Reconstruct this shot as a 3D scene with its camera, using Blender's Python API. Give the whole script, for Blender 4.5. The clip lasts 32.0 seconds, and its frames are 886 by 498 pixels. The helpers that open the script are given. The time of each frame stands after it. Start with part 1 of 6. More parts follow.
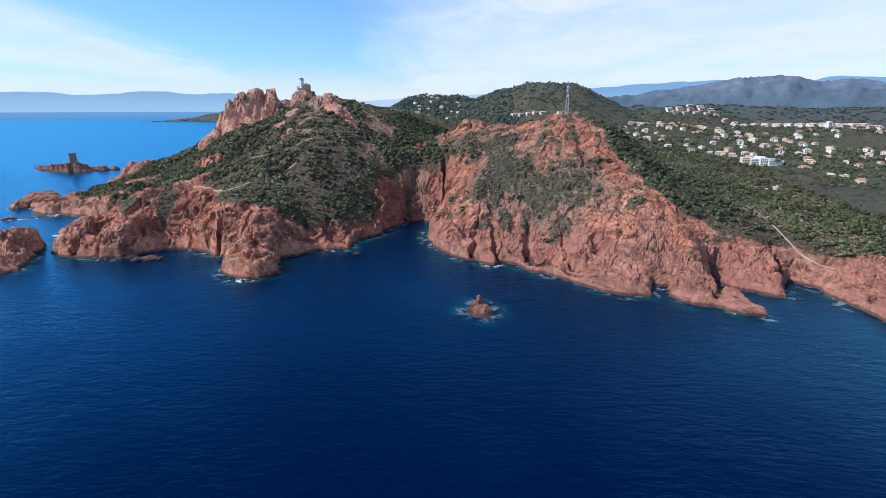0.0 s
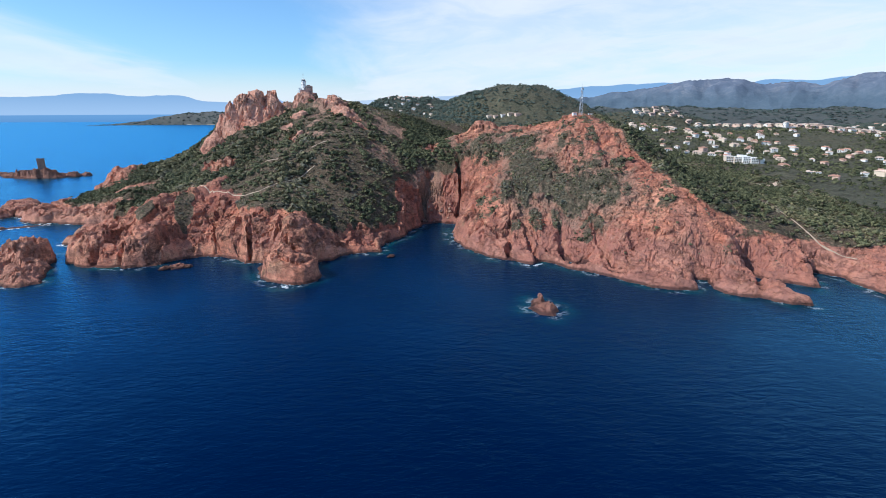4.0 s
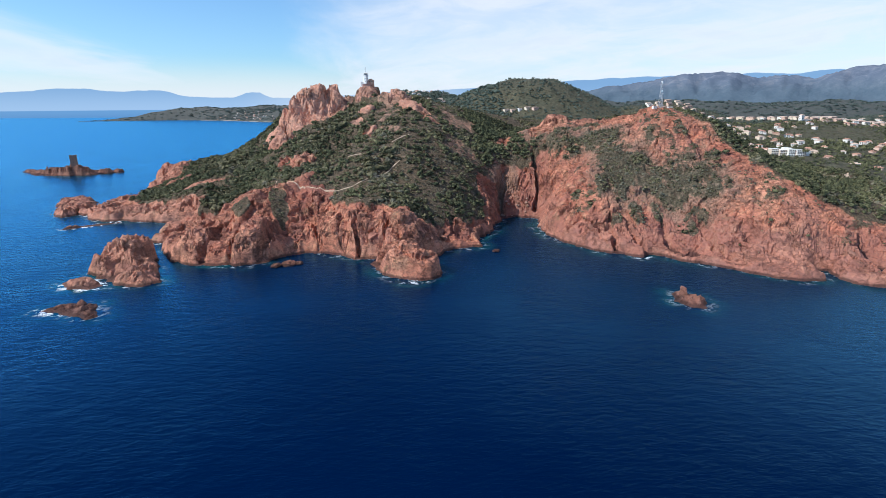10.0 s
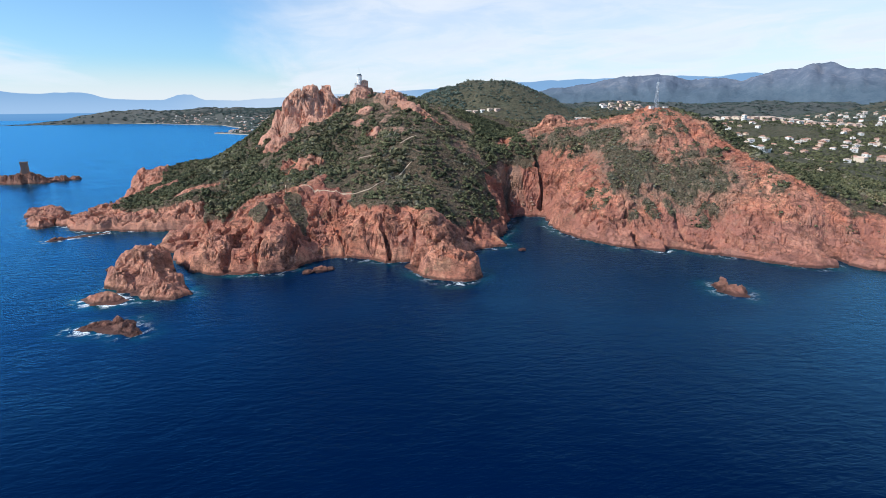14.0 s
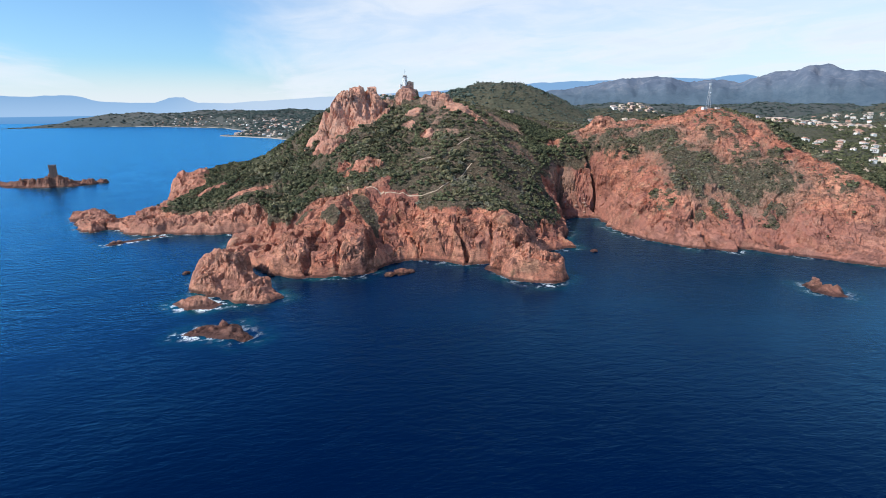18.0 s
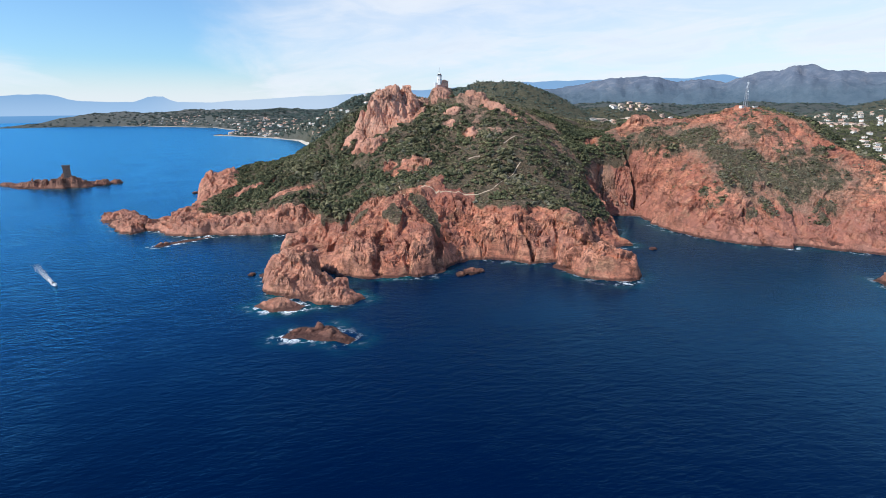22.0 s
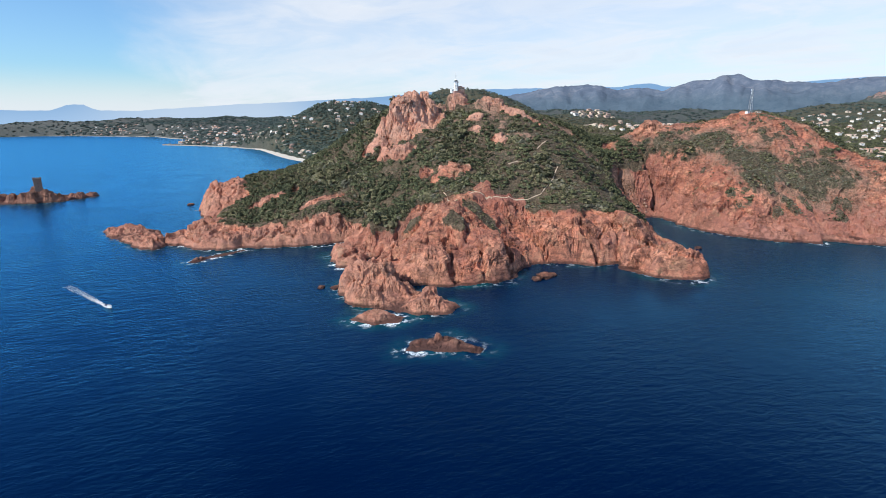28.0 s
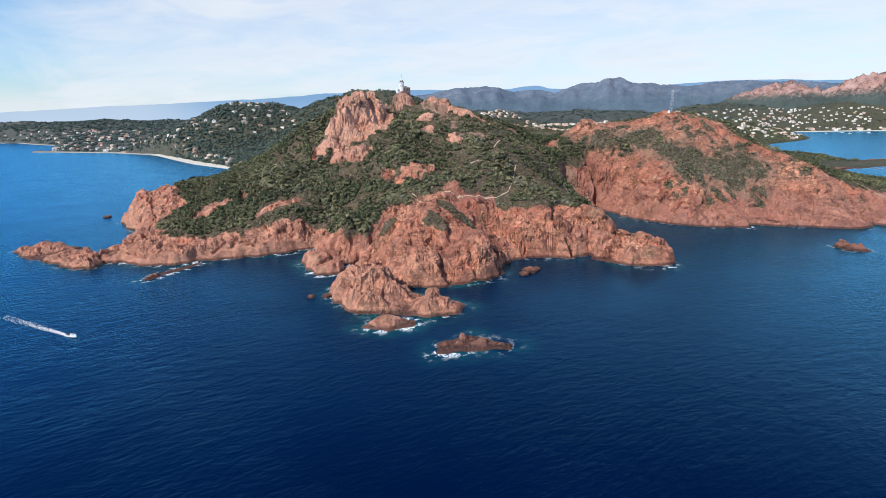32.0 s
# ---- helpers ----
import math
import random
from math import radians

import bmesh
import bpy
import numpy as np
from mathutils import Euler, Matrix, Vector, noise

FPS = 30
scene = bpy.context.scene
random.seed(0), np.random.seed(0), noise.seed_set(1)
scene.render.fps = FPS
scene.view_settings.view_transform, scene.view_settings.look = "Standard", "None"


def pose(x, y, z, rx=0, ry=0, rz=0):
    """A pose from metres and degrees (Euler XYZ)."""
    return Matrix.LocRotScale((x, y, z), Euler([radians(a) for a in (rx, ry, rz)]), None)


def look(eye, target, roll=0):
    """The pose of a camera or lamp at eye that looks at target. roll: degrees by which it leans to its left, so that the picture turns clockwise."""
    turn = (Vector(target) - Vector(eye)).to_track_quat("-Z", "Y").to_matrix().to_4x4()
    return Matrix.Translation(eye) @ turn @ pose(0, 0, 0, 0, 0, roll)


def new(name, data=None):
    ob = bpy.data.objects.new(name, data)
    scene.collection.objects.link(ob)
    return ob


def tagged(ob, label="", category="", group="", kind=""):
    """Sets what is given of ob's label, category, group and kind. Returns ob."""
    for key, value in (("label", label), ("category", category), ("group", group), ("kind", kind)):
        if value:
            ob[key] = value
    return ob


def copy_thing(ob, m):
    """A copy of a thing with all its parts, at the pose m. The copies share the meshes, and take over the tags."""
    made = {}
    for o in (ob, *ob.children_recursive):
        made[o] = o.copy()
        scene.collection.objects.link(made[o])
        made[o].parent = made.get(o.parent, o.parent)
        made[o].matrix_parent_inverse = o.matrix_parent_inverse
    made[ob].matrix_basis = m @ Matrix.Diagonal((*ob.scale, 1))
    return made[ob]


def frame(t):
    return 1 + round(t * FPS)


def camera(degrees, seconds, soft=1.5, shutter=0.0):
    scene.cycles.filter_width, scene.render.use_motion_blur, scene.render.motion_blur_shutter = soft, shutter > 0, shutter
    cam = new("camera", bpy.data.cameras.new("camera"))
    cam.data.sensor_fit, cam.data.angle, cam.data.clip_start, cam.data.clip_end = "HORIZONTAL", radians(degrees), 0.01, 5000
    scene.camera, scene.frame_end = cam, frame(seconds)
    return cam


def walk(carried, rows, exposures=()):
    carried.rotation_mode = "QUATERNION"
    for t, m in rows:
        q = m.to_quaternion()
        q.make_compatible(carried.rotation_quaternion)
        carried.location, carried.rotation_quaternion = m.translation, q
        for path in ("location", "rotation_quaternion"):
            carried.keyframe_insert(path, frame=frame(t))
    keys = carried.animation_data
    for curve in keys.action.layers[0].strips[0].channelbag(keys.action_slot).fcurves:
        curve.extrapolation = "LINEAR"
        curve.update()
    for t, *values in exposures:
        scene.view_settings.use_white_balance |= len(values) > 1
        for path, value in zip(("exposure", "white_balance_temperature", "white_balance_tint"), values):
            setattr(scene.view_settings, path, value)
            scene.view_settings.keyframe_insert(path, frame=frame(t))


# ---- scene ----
cam = camera(81.5, 32.0, soft=0.6)
METRES, EYE, TILT, LEAN, TURN = 450.0, 104.0, -15.3, 0.0, 0.0
ROWS = [
    (0.0, 0.0, 0.0, 0.0, 0.0, 0.0, -0.0),
    (0.5, -0.0154, 0.0003, 0.0, 0.04, 0.02, -0.02),
    (1.0, -0.031, 0.0001, -0.0, 0.1, 0.01, -0.04),
    (1.5, -0.0466, -0.0001, -0.0001, 0.14, 0.1, -0.04),
    (2.0, -0.0621, -0.0001, -0.0001, 0.18, 0.19, -0.02),
    (2.5, -0.0773, -0.0003, -0.0004, -0.65, 0.18, 0.22),
    (3.0, -0.0932, -0.0003, -0.0003, -2.39, 0.12, 0.74),
    (3.5, -0.1091, 0.0003, -0.0004, -3.74, 0.12, 1.13),
    (5.5, -0.173, 0.0073, 0.0012, -5.58, 0.29, 1.7),
    (6.0, -0.189, 0.0088, 0.0017, -5.65, 0.22, 1.74),
    (6.5, -0.2047, 0.0106, 0.0022, -5.64, 0.12, 1.78),
    (7.0, -0.2205, 0.0124, 0.0026, -5.61, 0.09, 1.78),
    (7.5, -0.2362, 0.0141, 0.003, -5.59, -0.02, 1.79),
    (8.0, -0.2521, 0.0158, 0.0034, -5.56, -0.09, 1.81),
    (8.5, -0.2679, 0.0179, 0.0042, -5.53, -0.26, 1.82),
    (9.0, -0.2839, 0.0193, 0.0044, -5.49, -0.35, 1.8),
    (9.5, -0.2997, 0.0209, 0.0046, -5.5, -0.35, 1.81),
    (10.0, -0.3154, 0.0228, 0.0051, -6.03, -0.46, 1.97),
    (10.5, -0.3317, 0.0248, 0.0056, -7.61, -0.61, 2.43),
    (11.0, -0.3475, 0.0272, 0.0061, -9.07, -0.62, 2.86),
    (11.5, -0.3641, 0.0302, 0.0065, -9.69, -0.71, 3.02),
    (12.0, -0.3803, 0.0332, 0.0071, -9.94, -0.65, 3.1),
    (12.5, -0.3962, 0.0364, 0.0078, -10.13, -0.59, 3.18),
    (13.0, -0.4123, 0.0397, 0.0087, -10.67, -0.57, 3.34),
    (13.5, -0.4285, 0.0432, 0.0095, -11.69, -0.63, 3.65),
    (14.0, -0.4443, 0.047, 0.0103, -12.02, -0.56, 3.76),
    (14.5, -0.4603, 0.0513, 0.0112, -12.51, -0.48, 3.94),
    (16.5, -0.5215, 0.0678, 0.0153, -12.68, -0.23, 4.01),
    (17.0, -0.537, 0.0719, 0.0163, -12.73, -0.25, 4.01),
    (17.5, -0.5519, 0.0758, 0.0174, -12.73, -0.35, 4.03),
    (18.0, -0.5668, 0.0796, 0.0185, -12.71, -0.37, 4.06),
    (18.5, -0.5816, 0.0837, 0.0195, -12.67, -0.46, 4.05),
    (19.0, -0.5966, 0.0878, 0.0208, -12.63, -0.55, 4.04),
    (19.5, -0.6108, 0.0913, 0.0218, -13.0, -0.47, 4.15),
    (20.0, -0.6259, 0.0955, 0.0227, -13.33, -0.5, 4.22),
    (20.5, -0.6406, 0.0998, 0.0239, -13.54, -0.55, 4.29),
    (21.0, -0.6552, 0.104, 0.025, -13.75, -0.52, 4.33),
    (21.5, -0.6697, 0.1083, 0.0262, -13.91, -0.48, 4.37),
    (22.0, -0.6846, 0.1127, 0.0272, -14.42, -0.56, 4.5),
    (22.5, -0.6991, 0.1172, 0.0283, -14.94, -0.58, 4.66),
    (23.0, -0.7138, 0.1221, 0.0294, -15.57, -0.57, 4.87),
    (23.5, -0.7283, 0.1269, 0.0306, -16.82, -0.57, 5.27),
    (24.0, -0.7427, 0.1321, 0.0318, -17.5, -0.61, 5.45),
    (24.5, -0.7571, 0.1377, 0.0332, -17.81, -0.62, 5.5),
    (25.0, -0.7716, 0.1431, 0.0345, -17.97, -0.52, 5.52),
    (25.5, -0.786, 0.1487, 0.036, -18.03, -0.39, 5.54),
    (27.5, -0.8409, 0.1705, 0.0417, -19.68, -0.2, 6.0),
    (28.0, -0.855, 0.1762, 0.0429, -20.58, -0.32, 6.25),
    (28.5, -0.8684, 0.1824, 0.0443, -21.3, -0.4, 6.44),
    (29.0, -0.8819, 0.1886, 0.046, -21.94, -0.39, 6.59),
    (29.5, -0.8953, 0.195, 0.0479, -22.92, -0.52, 6.89),
    (30.0, -0.9084, 0.2012, 0.0498, -24.95, -0.78, 7.44),
    (30.5, -0.9213, 0.2081, 0.0519, -26.84, -1.03, 7.95),
    (31.0, -0.9344, 0.2156, 0.0536, -28.3, -1.11, 8.34),
    (31.5, -0.9469, 0.2237, 0.0556, -29.52, -1.28, 8.68),
    (32.0, -0.9594, 0.2322, 0.0576, -31.4, -1.63, 9.18),
]
walk(cam, [(t, pose(0, 0, EYE, TILT, LEAN, TURN) @ pose(METRES * x, METRES * y, METRES * z, 90 + pitch, roll, yaw)) for t, x, y, z, yaw, pitch, roll in ROWS],
     exposures=[(0, 0.0, 5930, 10), (6, 0.0, 6030, 10), (10, 0.0, 6180, 10), (17, 0.0, 6280, 10), (24, -0.02, 6340, 10), (32, -0.05, 6400, 10)])

# ---------- world, sun, exposure ----------
SUN_AZ, SUN_EL = -101.0, 42.0          # degrees; azimuth clockwise from +y
scene.view_settings.exposure = 0.0
world = bpy.data.worlds.new("sky")
scene.world = world
world.use_nodes = True


def graph(tree):
    tree.nodes.clear()

    def add(kind, inputs=(), **props):
        n = tree.nodes.new(kind)
        for k, v in props.items():
            if k == "op":
                n.operation = v
            elif k == "blend":
                n.blend_type = v
            elif k == "dtype":
                n.data_type = v
        for k, v in dict(inputs).items():
            s = n.inputs[k]
            if isinstance(v, bpy.types.NodeSocket):
                tree.links.new(v, s)
            else:
                s.default_value = v
        return n
    return add


def math_node(add, op, a, b=0.0, c=0.0, clamp=False):
    n = add("ShaderNodeMath", {0: a, 1: b, 2: c}, op=op)
    n.use_clamp = clamp
    return n.outputs[0]


def ramp(add, fac, stops, smooth=False):
    n = add("ShaderNodeValToRGB", {"Fac": fac})
    e = n.color_ramp.elements
    while len(e) < len(stops):
        e.new(0.5)
    for el, (p, c) in zip(e, stops):
        el.position = p
        el.color = (*c, 1.0) if len(c) == 3 else c
    if smooth:
        n.color_ramp.interpolation = "EASE"
    return n.outputs["Color"]


def steps(add, v, lo, hi):
    n = add("ShaderNodeMapRange", {"Value": v, "From Min": lo, "From Max": hi})
    n.interpolation_type = "SMOOTHSTEP"
    return n.outputs["Result"]


def mix(add, fac, a, b, blend="MIX"):
    n = add("ShaderNodeMix", {0: fac, 6: a, 7: b}, dtype="RGBA", blend=blend)
    return n.outputs[2]


def build_world():
    add = graph(world.node_tree)
    link = world.node_tree.links.new
    sky = add("ShaderNodeTexSky")
    sky.sky_type, sky.sun_disc = "NISHITA", False
    sky.sun_elevation, sky.sun_rotation = radians(SUN_EL), radians(SUN_AZ)
    sky.air_density, sky.dust_density, sky.ozone_density = 1.0, 0.6, 1.6
    way = add("ShaderNodeTexCoord").outputs["Generated"]
    sep = add("ShaderNodeSeparateXYZ", {0: way}).outputs
    x, y, z = sep[0], sep[1], sep[2]
    el = math_node(add, "MULTIPLY", math_node(add, "ARCSINE", z), 57.2958)
    az = math_node(add, "MULTIPLY", math_node(add, "ARCTAN2", x, y), 57.2958)
    # thin cloud streaks on a high sheet, running towards azimuth -8 degrees
    zz = math_node(add, "ADD", math_node(add, "MAXIMUM", z, 0.0), 0.035)
    ca, sa = math.cos(radians(-8)), math.sin(radians(-8))
    across = math_node(add, "DIVIDE", math_node(add, "SUBTRACT", math_node(add, "MULTIPLY", x, ca), math_node(add, "MULTIPLY", y, sa)), zz)
    along = math_node(add, "DIVIDE", math_node(add, "ADD", math_node(add, "MULTIPLY", y, ca), math_node(add, "MULTIPLY", x, sa)), zz)
    flat = add("ShaderNodeCombineXYZ", {0: math_node(add, "MULTIPLY", across, 0.9), 1: math_node(add, "MULTIPLY", along, 0.22), 2: 0.0}).outputs[0]
    wisps = add("ShaderNodeTexNoise", {"Vector": flat, "Scale": 0.8, "Detail": 7.0, "Roughness": 0.55, "Distortion": 0.5}).outputs["Fac"]
    w2 = math_node(add, "MULTIPLY", math_node(add, "SUBTRACT", wisps, 0.5), 2.6)
    u = math_node(add, "ADD", across, w2)
    right_bank = steps(add, u, -0.3, 1.3)
    left_bank = math_node(add, "MULTIPLY", steps(add, u, -2.0, -3.0), steps(add, u, -7.0, -4.0))
    cover = math_node(add, "MAXIMUM", right_bank, math_node(add, "MULTIPLY", left_bank, 0.8))
    cover = math_node(add, "MULTIPLY", cover, math_node(add, "ADD", math_node(add, "MULTIPLY", wisps, 0.7), 0.42), clamp=True)
    puff = add("ShaderNodeTexNoise", {"Vector": add("ShaderNodeCombineXYZ", {0: math_node(add, "MULTIPLY", az, 0.10), 1: math_node(add, "MULTIPLY", el, 0.42), 2: 3.0}).outputs[0], "Scale": 1.0, "Detail": 8.0, "Roughness": 0.6, "Distortion": 0.6}).outputs["Fac"]
    cover = math_node(add, "MULTIPLY", cover, math_node(add, "ADD", math_node(add, "MULTIPLY", steps(add, puff, 0.36, 0.60), 0.26), 0.82), clamp=True)
    low = steps(add, el, 5.0, 0.5)
    cover = math_node(add, "MAXIMUM", cover, math_node(add, "MULTIPLY", low, 0.80))
    cover = math_node(add, "MULTIPLY", cover, steps(add, el, 45.0, 18.0))
    day = add("ShaderNodeVectorMath", {0: sky.outputs[0], 1: (0.100, 0.138, 0.170)}, op="MULTIPLY").outputs[0]
    c = mix(add, cover, day, mix(add, math_node(add, "MULTIPLY", steps(add, puff, 0.52, 0.68), 0.30), (0.88, 0.92, 0.98, 1), (0.72, 0.79, 0.90, 1)))
    # far ridges, tens of kilometres away, and the sea beyond the sheet, both painted with haze
    f = add("ShaderNodeFloatCurve", {"Factor": 1.0, "Value": math_node(add, "DIVIDE", math_node(add, "ADD", az, 60.0), 160.0)})
    cv = f.mapping.curves[0]
    far = [(-60, .8), (-45, .9), (-37, 1.34), (-34, 1.15), (-28, 1.55), (-25, 1.32), (-22, 1.45), (-19.5, .95), (-14.8, .8), (-14, 1.3), (-12.4, 1.3), (-11.4, .75),
           (-5, .95), (0, 1.25), (8, 1.6), (15, 1.95), (21.5, 2.38), (27, 2.55), (32.6, 2.55), (33.8, 2.32), (36, 2.66), (39.3, 2.5), (42.3, 2.76), (43.8, 2.4), (52, 2.3), (61, 2.6), (70, 2.2), (100, 2.0)]
    for i, (a, e) in enumerate(far):
        p = ((a + 60) / 160, e / 4)
        if i < 2:
            cv.points[i * 1].location = p
        else:
            cv.points.new(*p)
    f.mapping.update()
    wig = add("ShaderNodeTexNoise", {"Vector": way, "Scale": 40.0, "Detail": 4.0}).outputs["Fac"]
    top = math_node(add, "ADD", math_node(add, "MULTIPLY", f.outputs[0], 4.0), math_node(add, "MULTIPLY", math_node(add, "SUBTRACT", wig, 0.5), 0.25))
    ridge = steps(add, math_node(add, "SUBTRACT", top, el), -0.03, 0.03)
    # painted haze makes the ridges paler low down and near azimuth -2
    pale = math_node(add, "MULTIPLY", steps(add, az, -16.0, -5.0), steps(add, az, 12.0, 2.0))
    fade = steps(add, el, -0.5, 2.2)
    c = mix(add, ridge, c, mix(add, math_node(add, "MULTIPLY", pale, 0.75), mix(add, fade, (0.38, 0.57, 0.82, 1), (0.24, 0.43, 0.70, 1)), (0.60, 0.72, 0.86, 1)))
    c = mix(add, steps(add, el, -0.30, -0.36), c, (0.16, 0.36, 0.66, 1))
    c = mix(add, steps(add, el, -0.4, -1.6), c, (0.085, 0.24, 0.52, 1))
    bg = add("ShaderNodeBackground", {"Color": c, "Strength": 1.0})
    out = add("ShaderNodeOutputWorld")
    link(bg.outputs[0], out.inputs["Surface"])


build_world()
sun = new("sun", bpy.data.lights.new("sun", "SUN"))
sun.data.energy, sun.data.angle, sun.data.color = 4.6, radians(0.6), (1.0, 0.95, 0.87)
a, e = radians(SUN_AZ), radians(SUN_EL)
sun.matrix_world = look((math.sin(a) * math.cos(e) * 900, math.cos(a) * math.cos(e) * 900, math.sin(e) * 900), (0, 0, 0))


# ---------- noise ----------
def perlin(x, y, seed=0):
    xi, yi = np.floor(x).astype(np.int64), np.floor(y).astype(np.int64)
    fx, fy = x - xi, y - yi

    def g(ix, iy, dx, dy):
        h = (ix * 374761393 + iy * 668265263 + seed * 974634777) & 0xFFFFFFFF
        h = ((h ^ (h >> 13)) * 1274126177) & 0xFFFFFFFF
        h = (h ^ (h >> 16)) & 0xFFFF
        ang = h * (2 * math.pi / 65536)
        return np.cos(ang) * dx + np.sin(ang) * dy
    sx, sy = fx * fx * fx * (fx * (fx * 6 - 15) + 10), fy * fy * fy * (fy * (fy * 6 - 15) + 10)
    p = g(xi, yi, fx, fy) * (1 - sx) + g(xi + 1, yi, fx - 1, fy) * sx
    q = g(xi, yi + 1, fx, fy - 1) * (1 - sx) + g(xi + 1, yi + 1, fx - 1, fy - 1) * sx
    return (p * (1 - sy) + q * sy) * 1.5


def fbm(x, y, size, octaves=4, seed=0, gain=0.5):
    t, amp, s = 0.0, 1.0, 1.0 / size
    for i in range(octaves):
        t = t + amp * perlin(x * s + 17.3 * i, y * s - 9.1 * i, seed + i)
        amp, s = amp * gain, s * 2.03
    return t


def ridged(x, y, size, octaves=4, seed=0, gain=0.55):
    t, amp, s = 0.0, 1.0, 1.0 / size
    for i in range(octaves):
        t = t + amp * (1 - 2.2 * np.abs(perlin(x * s + 31.7 * i, y * s + 3.3 * i, seed + i)))
        amp, s = amp * gain, s * 2.1
    return t


def billow(x, y, size, octaves=4, seed=0, gain=0.5):
    """Rounded masses with creases between them."""
    t, amp, s = 0.0, 1.0, 1.0 / size
    for i in range(octaves):
        t = t + amp * 2.2 * np.abs(perlin(x * s + 31.7 * i, y * s + 3.3 * i, seed + i))
        amp, s = amp * gain, s * 2.1
    return t


def cells(x, y, size, seed=0):
    """Blocks of broken stone: how far a place lies from its block's crack, and a number for the block."""
    x, y = x / size, y / size
    xi, yi = np.floor(x).astype(np.int64), np.floor(y).astype(np.int64)
    f1, f2, tag = np.full(x.shape, 9.0), np.full(x.shape, 9.0), np.zeros(x.shape)
    for ox in (-1, 0, 1):
        for oy in (-1, 0, 1):
            h = ((xi + ox) * 374761393 + (yi + oy) * 668265263 + seed * 974634777) & 0xFFFFFFFF
            h = ((h ^ (h >> 13)) * 1274126177) & 0xFFFFFFFF
            h = h ^ (h >> 16)
            px, py = xi + ox + (h & 255) / 255.0, yi + oy + ((h >> 8) & 255) / 255.0
            r = np.hypot(x - px, y - py)
            closer = r < f1
            f2 = np.where(closer, f1, np.minimum(f2, r))
            tag = np.where(closer, ((h >> 16) & 1023) / 1023.0, tag)
            f1 = np.where(closer, r, f1)
    return f2 - f1, tag


def blocks(p, size, seed=0):
    """The same in space, for broken rock faces; p: n places."""
    p = p / size
    base = np.floor(p).astype(np.int64)
    n = len(p)
    f1, f2, tag = np.full(n, 9.0), np.full(n, 9.0), np.zeros(n)
    for ox in (-1, 0, 1):
        for oy in (-1, 0, 1):
            for oz in (-1, 0, 1):
                h = ((base[:, 0] + ox) * 374761393 + (base[:, 1] + oy) * 668265263 + (base[:, 2] + oz) * 2147483647 + seed * 974634777) & 0xFFFFFFFF
                h = ((h ^ (h >> 13)) * 1274126177) & 0xFFFFFFFF
                h = h ^ (h >> 16)
                r = (p[:, 0] - base[:, 0] - ox - (h & 255) / 255.0) ** 2 + (p[:, 1] - base[:, 1] - oy - ((h >> 8) & 255) / 255.0) ** 2 + (p[:, 2] - base[:, 2] - oz - ((h >> 16) & 255) / 255.0) ** 2
                closer = r < f1
                f2 = np.where(closer, f1, np.minimum(f2, r))
                tag = np.where(closer, ((h * 2654435761) >> 12 & 1023) / 1023.0, tag)
                f1 = np.where(closer, r, f1)
    return np.sqrt(f2) - np.sqrt(f1), tag


def shatter(X, Y, Z, xs, ys, amount, seed=0, size=1.0):
    """Breaks a sheet's bare rock into blocks and clefts, out of its face."""
    S = Z
    for _ in range(5):
        P = np.pad(S, 1, mode="edge")
        S = (P[:-2, 1:-1] + P[2:, 1:-1] + P[1:-1, :-2] + P[1:-1, 2:] + 2 * S) / 6
    dzdy, dzdx = np.gradient(S, ys, xs)
    k = amount > 0.04
    nrm = np.stack([-dzdx[k], -dzdy[k], np.ones(k.sum())], -1)
    nrm /= np.linalg.norm(nrm, axis=1)[:, None]
    p = np.stack([X[k], Y[k], Z[k]], -1)
    w = np.stack([p[:, 0] * 0.95 + 0.30 * p[:, 2], p[:, 1] * 0.95 - 0.22 * p[:, 2], p[:, 2] * 0.62 - 0.25 * p[:, 0]], -1)
    w = w + np.stack([2.2 * fbm(p[:, 0] + p[:, 2], p[:, 1], 11, 2, seed + 3), 2.2 * fbm(p[:, 0], p[:, 1] + p[:, 2], 11, 2, seed + 4), 2.0 * fbm(p[:, 0], p[:, 1], 11, 2, seed + 5)], -1)
    steep = np.clip(1.6 * (1 - nrm[:, 2]), 0.15, 1)
    # upright ribs and flutes on the faces
    u, v = p[:, 0] + 0.16 * p[:, 2], p[:, 1] + 0.12 * p[:, 2]
    out = steep * (2.0 * (billow(u, v, 21 * size, 2, seed + 7, 0.45) - 0.75) - 1.0 * smooth(np.abs(perlin(u / (9 * size), v / (9 * size), seed + 12)), 0.06, 0.0))
    for width, bulge, jog, cut, sd in ((23, 1.1, 4.8, 2.2, 1), (9.5, 0.45, 2.2, 1.2, 2), (4.0, 0.12, 0.7, 0.4, 3)):
        c, tag = blocks(w, width * size, seed + sd)
        out = out + bulge * (np.sqrt(np.clip(c / 0.55, 0, 1)) - 0.65) + jog * (tag - 0.5) * smooth(c, 0, 0.08) - cut * smooth(c, 0.06, 0.0)
    mv = nrm * (out * amount[k] * size)[:, None]
    X, Y, Z = X.copy(), Y.copy(), Z.copy()
    X[k] += mv[:, 0]
    Y[k] += mv[:, 1]
    Z[k] += mv[:, 2]
    return X, Y, Z


def smooth(v, lo, hi):
    t = np.clip((v - lo) / (hi - lo), 0, 1)
    return t * t * (3 - 2 * t)


